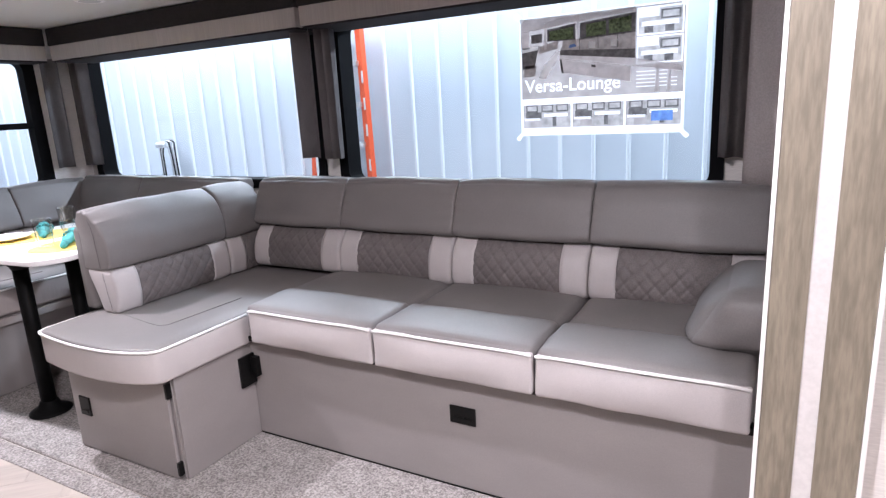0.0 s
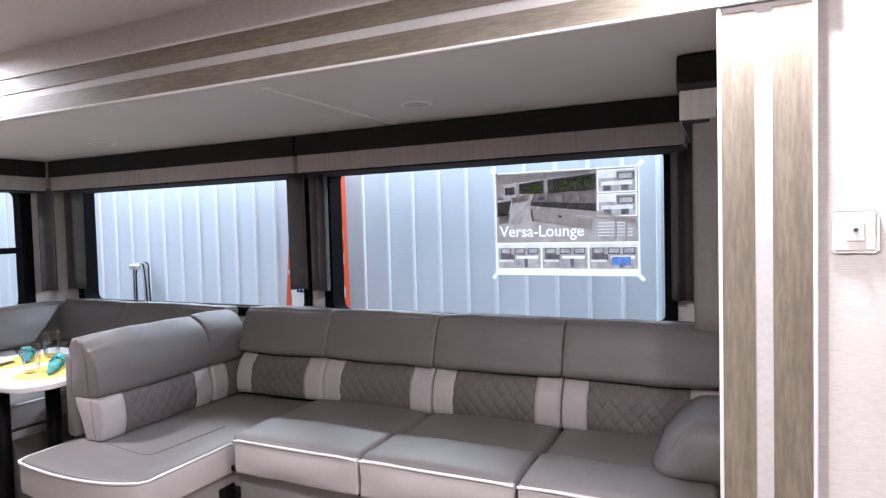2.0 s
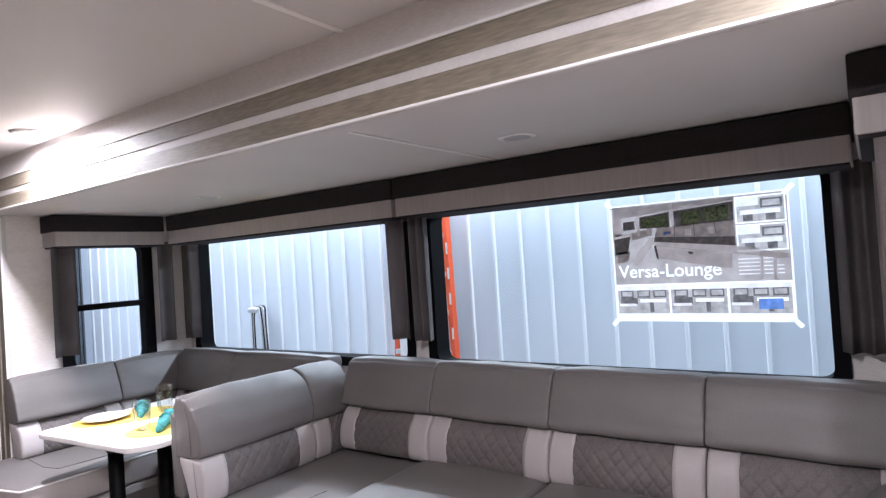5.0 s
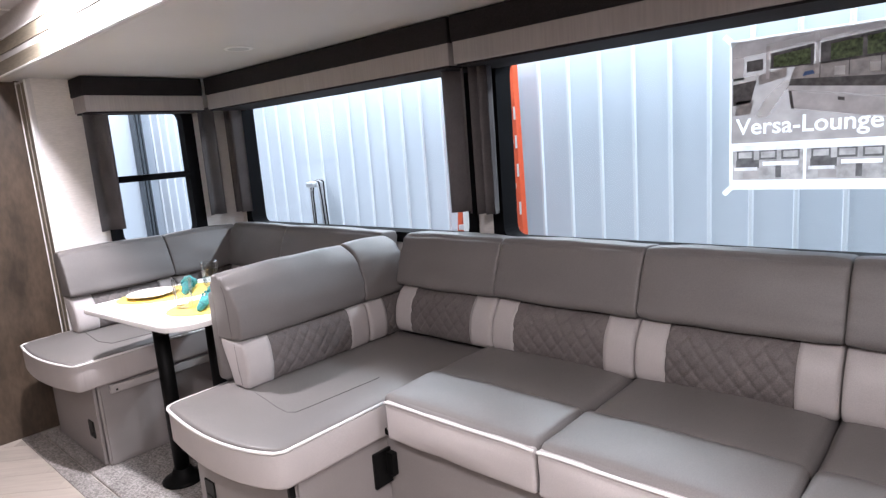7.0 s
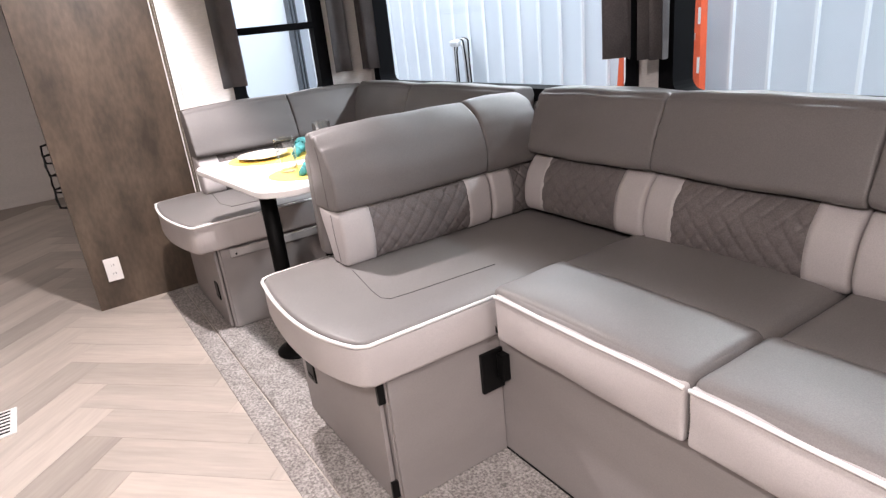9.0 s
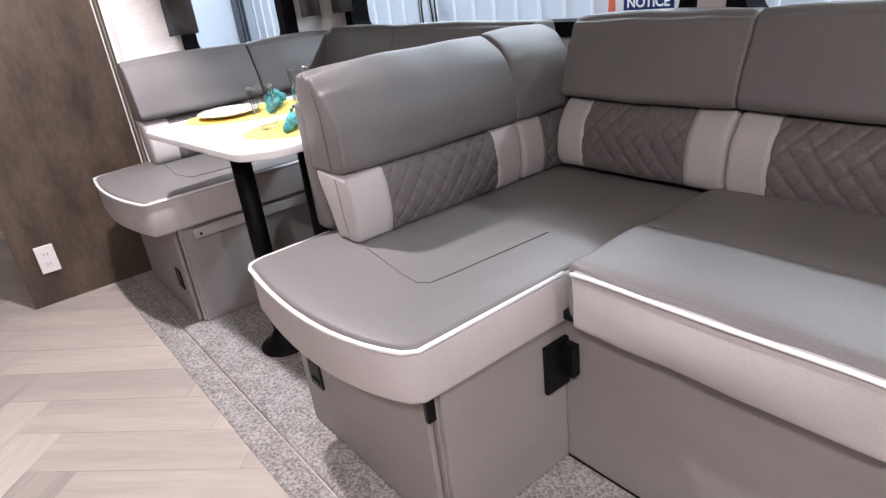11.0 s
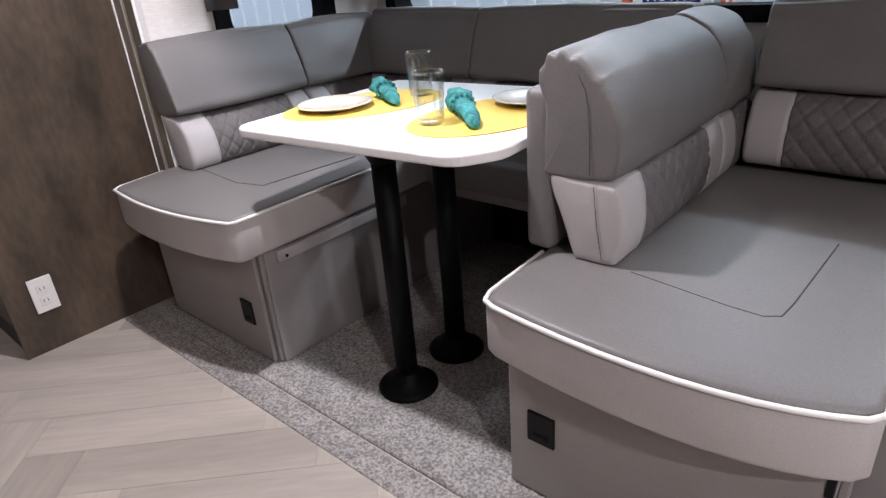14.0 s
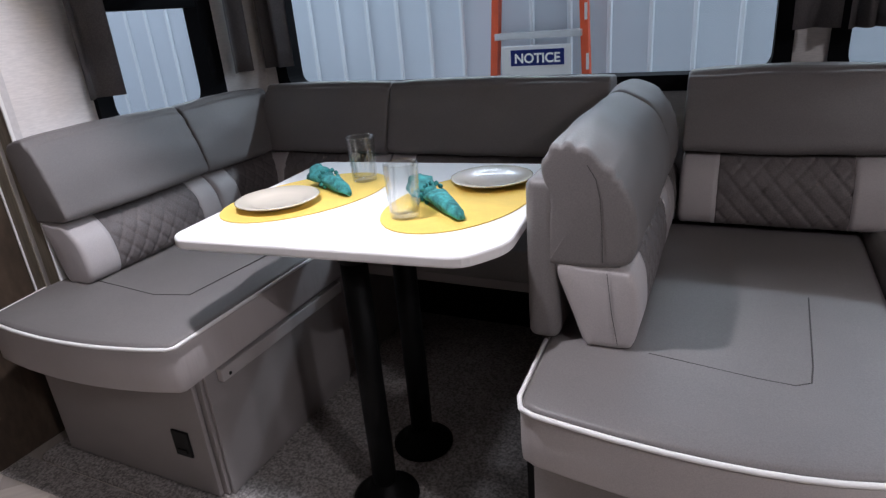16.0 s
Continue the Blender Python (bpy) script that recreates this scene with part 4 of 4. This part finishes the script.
for z in (0.165, 0.178, 0.191, 0.204, 0.217):
    flat(0.445, 0.585 - 0.02 * (z > 0.2), z, z + 0.004, I_PALE)
for i in range(3):
    a = 0.010 + i * 0.2
    flat(a, a + 0.192, 0.030, 0.134, I_GREY)
    flat(a, a + 0.192, 0.118, 0.134, I_PALE)
    for b in (0.012, 0.075, 0.135):
        flat(a + b, a + b + 0.048, 0.090, 0.118, I_DARK)
        flat(a + b + 0.005, a + b + 0.043, 0.096, 0.114, I_GREY)
    flat(a + 0.01, a + 0.075, 0.066, 0.090, I_DARK)
    flat(a + 0.005, a + 0.070, 0.058, 0.068, I_PALE)
    flat(a + 0.085, a + 0.180, 0.072, 0.084, I_PAPER)
    flat(a + 0.12, a + 0.135, 0.036, 0.072, I_DARK)
    flat(a + 0.03, a + 0.075, 0.034, 0.056, I_FLOOR)
flat(0.50, 0.575, 0.044, 0.080, I_BLUE)
LET = (0.012, 0.400, 0.150, 0.232)
flat(*LET, None)


def place_cells():
    """Show of every patch what later ones leave bare, in one layer."""
    xs = sorted({v for q in PATCHES for v in q[:2]})
    zs = sorted({v for q in PATCHES for v in q[2:4]})
    cells = {}
    for xa, xb in zip(xs, xs[1:]):
        for za, zb in zip(zs, zs[1:]):
            cx, cz = (xa + xb) / 2, (za + zb) / 2
            top_patch = [i for i, q in enumerate(PATCHES) if q[0] < cx < q[1] and q[2] < cz < q[3]][-1]
            if PATCHES[top_patch][4]:
                bm = cells.setdefault(top_patch, bmesh.new())
                bm.faces.new([bm.verts.new((PX0 + x * PSX, PY, PZ0 + z * PSZ)) for x, z in ((xa, za), (xb, za), (xb, zb), (xa, zb))])
    for i, bm in cells.items():
        bmesh.ops.remove_doubles(bm, verts=bm.verts[:], dist=1e-5)
        under(poster, part("printed_area" if i else "sheet", bm, PATCHES[i][4], None))


place_cells()


def shape(level, points, material):
    """A slanted printed shape, a hair above the sheet."""
    bm = bmesh.new()
    bm.faces.new([bm.verts.new((PX0 + x * PSX, PY - 0.0005 * level, PZ0 + z * PSZ)) for x, z in points])
    under(poster, part("printed_area", bm, material, None))


# ceiling, posts and tree-filled windows of the pictured room
shape(1, [(0.006, 0.395), (0.10, 0.400), (0.44, 0.425), (0.44, 0.442), (0.006, 0.442)], I_PALE)
shape(2, [(0.10, 0.404), (0.22, 0.418), (0.22, 0.436), (0.10, 0.420)], I_PAPER)
shape(2, [(0.235, 0.419), (0.44, 0.432), (0.44, 0.440), (0.235, 0.437)], I_PAPER)
shape(1, [(0.112, 0.352), (0.222, 0.350), (0.222, 0.408), (0.112, 0.396)], I_DARK)
shape(2, [(0.120, 0.356), (0.214, 0.355), (0.214, 0.398), (0.120, 0.388)], I_GREEN)
shape(1, [(0.238, 0.350), (0.44, 0.356), (0.44, 0.424), (0.238, 0.408)], I_DARK)
shape(2, [(0.262, 0.357), (0.335, 0.359), (0.335, 0.407), (0.262, 0.400)], I_GREEN)
shape(2, [(0.345, 0.360), (0.425, 0.362), (0.425, 0.415), (0.345, 0.408)], I_GREEN)
shape(1, [(0.006, 0.330), (0.040, 0.330), (0.040, 0.395), (0.006, 0.395)], I_PALE)
shape(1, [(0.048, 0.350), (0.092, 0.352), (0.092, 0.384), (0.048, 0.382)], I_DARK)
for x in (0.100, 0.226):
    shape(3, [(x, 0.325), (x + 0.010, 0.325), (x + 0.010, 0.418), (x, 0.418)], I_PALE)
# dinette, chaise and long sofa in the pictured room
shape(1, [(0.010, 0.318), (0.075, 0.325), (0.075, 0.340), (0.010, 0.335)], I_PAPER)
shape(1, [(0.010, 0.255), (0.060, 0.262), (0.075, 0.325), (0.010, 0.318)], I_DARK)
shape(1, [(0.080, 0.310), (0.155, 0.325), (0.155, 0.352), (0.080, 0.338)], I_GREY)
shape(1, [(0.075, 0.220), (0.105, 0.216), (0.165, 0.308), (0.150, 0.316), (0.095, 0.262)], I_PAPER)
shape(1, [(0.015, 0.225), (0.060, 0.228), (0.070, 0.270), (0.020, 0.268)], I_GREY)
shape(1, [(0.165, 0.318), (0.440, 0.300), (0.440, 0.358), (0.175, 0.352)], I_GREY)
for x in (0.236, 0.305, 0.376):
    shape(2, [(x, 0.312), (x + 0.0025, 0.312), (x + 0.0025, 0.354), (x, 0.354)], I_DARK)
for x in (0.272, 0.352):
    shape(2, [(x, 0.316), (x + 0.025, 0.314), (x + 0.025, 0.338), (x, 0.340)], I_PAPER)
shape(2, [(0.195, 0.322), (0.225, 0.326), (0.220, 0.336), (0.200, 0.334)], I_BLUE)
shape(1, [(0.160, 0.300), (0.440, 0.268), (0.440, 0.300), (0.165, 0.318)], I_DARK)
shape(1, [(0.155, 0.288), (0.600, 0.212), (0.600, 0.232), (0.440, 0.268), (0.160, 0.300)], I_PALE)
shape(1, [(0.168, 0.236), (0.425, 0.186), (0.425, 0.240), (0.160, 0.286)], I_PALE)
shape(2, [(0.168, 0.234), (0.176, 0.232), (0.168, 0.284), (0.160, 0.286)], I_DARK)
shape(3, [(0.282, 0.248), (0.298, 0.245), (0.298, 0.254), (0.282, 0.257)], I_DARK)
for x in (0.512, 0.552):
    shape(2, [(x, 0.146), (x + 0.012, 0.146), (x + 0.012, 0.240), (x, 0.242)], I_PALE)
# the heading's ground, cut out round the letters
txt = bpy.data.curves.new("heading", "FONT")
txt.body, txt.size, txt.offset = "Versa-Lounge", 0.069, 0.0010
src = bpy.data.objects.new("heading", txt)
letters = bpy.data.meshes.new_from_object(src)
bm = bmesh.new()
bm.from_mesh(letters)
bmesh.ops.remove_doubles(bm, verts=bm.verts[:], dist=1e-6)
place = Matrix.Translation((PX0 + 0.020, PY, PZ0 + 0.170)) @ Matrix.Rotation(math.radians(90), 4, "X")
wide = max(v.co.x for v in bm.verts)
bmesh.ops.transform(bm, matrix=place @ Matrix.Diagonal((0.375 / wide, 1, 1, 1)), verts=bm.verts)
rim = [(PX0 + x * PSX, PZ0 + z * PSZ) for x, z in ((LET[0], LET[2]), (LET[1], LET[2]), (LET[1], LET[3]), (LET[0], LET[3]))]
bm.verts.index_update()
loops = [e for e in bm.edges if len(e.link_faces) == 1]
flat_pts, ends = [], []
for e in loops:
    for v in e.verts:
        if v.index not in ends:
            ends.append(v.index)
            flat_pts.append(Vector((v.co.x * 10, v.co.z * 10)))
k = len(flat_pts)
pairs = [(ends.index(e.verts[0].index), ends.index(e.verts[1].index)) for e in loops]
cut = geometry.delaunay_2d_cdt(flat_pts + [Vector(p) * 10 for p in rim], pairs + [(k, k + 1), (k + 1, k + 2), (k + 2, k + 3), (k + 3, k)], [], 0, 1e-5)


def crossings(c):
    """How many outline edges lie to the right of c: odd inside a letter."""
    n = 0
    for a, b in pairs:
        p, q = flat_pts[a], flat_pts[b]
        if (p.y > c.y) != (q.y > c.y) and c.x < p.x + (c.y - p.y) / (q.y - p.y) * (q.x - p.x):
            n += 1
    return n


grounds = {0: bmesh.new(), 1: bmesh.new()}
for f in cut[2]:
    c = sum((cut[0][q] for q in f), Vector((0, 0))) / len(f)
    side = grounds[crossings(c) % 2]
    side.faces.new([side.verts.new((cut[0][q].x / 10, PY, cut[0][q].y / 10)) for q in f])
bm.free()
under(poster, part("heading_ground", grounds[0], I_FLOOR, None))
under(poster, part("lettering", grounds[1], I_PAPER, None, "white heading letters"))
bpy.data.objects.remove(src)
for cx, cz, a in ((PX0, PZ1, 45), (PX1, PZ1, -45), (PX0, PZ0, -45), (PX1, PZ0, 45)):
    bm = bx(-0.022, 0.022, -0.0008, 0.0, -0.008, 0.008)
    bmesh.ops.transform(bm, matrix=Matrix.Translation((cx, PY - 0.0025, cz)) @ Matrix.Rotation(math.radians(a), 4, "Y"), verts=bm.verts)
    under(poster, part("tape", bm, I_TAPE, None, "translucent white tape"))

# ---- the hall outside ----
HY = 4.5
structure("ground", bx(-14, 8, 2.75, HY + 0.1, -1.0, -0.9), CONCRETE, "grey concrete hall floor", "floor")
hall = thing("hall_cladding", "white corrugated steel wall cladding of a hall", "wall", (-3, HY, 0), kind="structure")
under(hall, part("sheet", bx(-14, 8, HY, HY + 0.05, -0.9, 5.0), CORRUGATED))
for k in range(-40, 40):
    x = -2.67 + 0.232 * k
    if -13 < x < 7:
        bm = bmesh.new()
        vs = [bm.verts.new((x + dx, HY - dy, z)) for z in (-0.9, 5.0) for dx, dy in ((-0.016, -0.002), (-0.008, 0.016), (0.008, 0.016), (0.016, -0.002))]
        for j in range(3):
            bm.faces.new((vs[j], vs[j + 1], vs[j + 5], vs[j + 4]))
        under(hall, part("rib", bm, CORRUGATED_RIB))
structure("hall_roof", bx(-14, 8, 2.2, HY + 0.1, 5.0, 5.1), CORRUGATED, "white steel hall roof", "roof")
structure("hall_end", bx(-9.1, -9.0, 1.7, HY + 0.1, -0.9, 5.0), CORRUGATED, "white steel hall end wall", "wall")

column = thing("steel_column", "dark grey steel corner column of the hall", "column", (-8.8, 4.3, -0.9))
under(column, part("web", bx(-8.95, -8.80, 4.25, 4.28, -0.9, 5.0), COLUMN))
for cy in (4.215, 4.295):
    under(column, part("flange", bx(-8.95, -8.80, cy, cy + 0.02, -0.9, 5.0), COLUMN))
# unseen lamp, added to brighten the end wall behind the end window
lamp("hall_lamp", -7.6, 3.2, 4.6, 1.6, 210, (0.85, 0.895, 1.0), (-8.6, 3.2, 0), "RECTANGLE", 0.5)

ladder = thing("step_ladder", "orange fibreglass stepladder with aluminium steps against the hall wall", "ladder", (-3.1, 4.35, -0.9))
LZ0, LZ1 = -0.9, 2.0


def rail_x(side, z):
    half = 0.27 - 0.05 * (z - 0.95)
    return -3.05 + side * half


for s in (-1, 1):
    bm = bmesh.new()
    vs = [bm.verts.new((rail_x(s, z) + dx, 4.36 + 0.05 * (z - 0.95) + dy, z)) for z in (LZ0, LZ1) for dx, dy in ((-0.022, -0.03), (0.022, -0.03), (0.022, 0.03), (-0.022, 0.03))]
    for q in ((0, 1, 5, 4), (1, 2, 6, 5), (2, 3, 7, 6), (3, 0, 4, 7), (0, 3, 2, 1), (4, 5, 6, 7)):
        bm.faces.new([vs[i] for i in q])
    under(ladder, part("side_rail", bm, ORANGE, None, "orange fibreglass rail"))
for z in (-0.6, -0.29, 0.02, 0.33, 0.64, 0.955, 1.26, 1.57, 1.88):
    under(ladder, part("step", bx(rail_x(-1, z) + 0.01, rail_x(1, z) - 0.01, 4.30 + 0.05 * (z - 0.95), 4.39 + 0.05 * (z - 0.95), z - 0.02, z + 0.018, 0.004), ALU, None, "ribbed aluminium step"))
for lz in (0.75, 1.02, 1.22, 1.42):
    lx, ly = rail_x(1, lz), 4.36 + 0.05 * (lz - 0.95)
    under(ladder, part("sticker", bx(lx + 0.004, lx + 0.020, ly - 0.0325, ly - 0.0305, lz, lz + 0.09), WHITEPLASTIC, None, "white sticker"))
sign = thing("notice_sign", "blue and white notice sign hung on the ladder", "sign", (-3.1, 4.28, 0.7))
under(sign, part("board", bx(-3.26, -2.84, 4.270, 4.276, 0.45, 0.900, 0.002), WHITEPLASTIC, None, "white board"))
under(sign, part("blue_band", bx(-3.20, -2.88, 4.266, 4.2705, 0.788, 0.878), ink("notice_blue", (0.02, 0.04, 0.25)), None, "blue heading band"))
txt = bpy.data.curves.new("notice_lettering", "FONT")
txt.body, txt.size, txt.extrude, txt.align_x = "NOTICE", 0.075, 0.0004, "CENTER"
txt.offset = 0.002
tob = new("notice_lettering", txt)
tob.data.materials.append(I_WHITE)
tob.matrix_world = Matrix.Translation((-3.04, 4.2645, 0.805)) @ Matrix.Rotation(math.radians(90), 4, "X")
under(sign, tob)

hose = thing("cable_hanger", "grey wall bracket with hanging cables on the hall wall", "bracket", (-5.2, 4.4, 0.9))
HX, HZ = -5.25, 0.955
under(hose, part("bracket", soft_box(HX - 0.085, HX + 0.045, 4.34, 4.49, HZ + 0.0, HZ + 0.055, 0.022), ALU, None, "grey metal hose bracket", True))
under(hose, part("bracket_plate", bx(HX - 0.04, HX + 0.03, 4.485, 4.50, HZ - 0.10, HZ + 0.08, 0.004), ALU, None, "grey mounting plate"))
for i in range(4):
    o = 0.030 * i
    bow = [(HX - 0.075 + o * 0.45 + (0.12 + o * 0.35) * (1 - math.cos(q * math.pi / 10)) / 2, 4.385 + 0.01 * i, HZ + 0.045 + (0.012 + 0.004 * i) * math.sin(q * math.pi / 10)) for q in range(11)]
    ends = ((bow[0][0] - 0.012, 4.40, HZ - 0.85), (bow[-1][0] + 0.055, 4.40, HZ - 0.85))
    under(hose, part("cable", tube([ends[0], (bow[0][0], 4.39, HZ - 0.05)] + bow + [(bow[-1][0] + 0.030, 4.39, HZ - 0.12), ends[1]], 0.0075), BLACK if i in (1, 3) else ALU, None, "hanging cable", True))

# ---- floor planks, laid in a herringbone ----
PW, PL_LEN, GAP = 0.152, 0.608, 0.0005   # plank width and length, half of a joint


def plank_mesh(cut=None):
    """A plank along x from its corner; cut is a matrix to the room, whose wall faces trim the plank."""
    bm = box(bmesh.new(), GAP, PL_LEN - GAP, GAP, PW - GAP, -0.003, 0.0)
    if cut is not None:
        inv = cut.inverted()
        for wall_y, side in ((-0.998, -1), (1.572, 1)):
            at, out = inv @ Vector((0, wall_y, 0)), inv.to_3x3() @ Vector((0, side, 0))
            bmesh.ops.bisect_plane(bm, geom=bm.verts[:] + bm.edges[:] + bm.faces[:], plane_co=at, plane_no=out, clear_outer=True)
    bmesh.ops.recalc_face_normals(bm, faces=bm.faces)
    me = bpy.data.meshes.new("plank")
    bm.to_mesh(me)
    bm.free()
    me.materials.append(PLANK)
    return me


floor_ob = bpy.data.objects["floor"]
WHOLE = plank_mesh()
R2 = math.sqrt(0.5)
for row in range(-3, 1):
    for k in range(-24, 21):
        # u runs to +x +y, v to +x -y
        u0, v0 = k * PW + row * (PL_LEN + PW), k * PW + row * (PW - PL_LEN)
        for along_u in (True, False):
            u, v = (u0, v0 + PW) if along_u else (u0 + PL_LEN, v0 + PW - PL_LEN)
            ang = 45 if along_u else -45
            x, y = -2.565 + (u + v) * R2, 1.0 + (u - v) * R2
            m = pose(x, y, 0, 0, 0, ang)
            mid = m @ Vector((PL_LEN / 2, PW / 2, 0))
            if not (-6.8 < mid.x < 1.75) or mid.y < -1.0:
                continue
            ys = [(m @ Vector((a, b, 0))).y for a in (0, PL_LEN) for b in (0, PW)]
            if min(ys) > 1.40:
                continue
            ob = new("plank", plank_mesh(m) if min(ys) < -0.998 or max(ys) > 1.572 else WHOLE)
            ob.matrix_world = m
            ob.parent = floor_ob
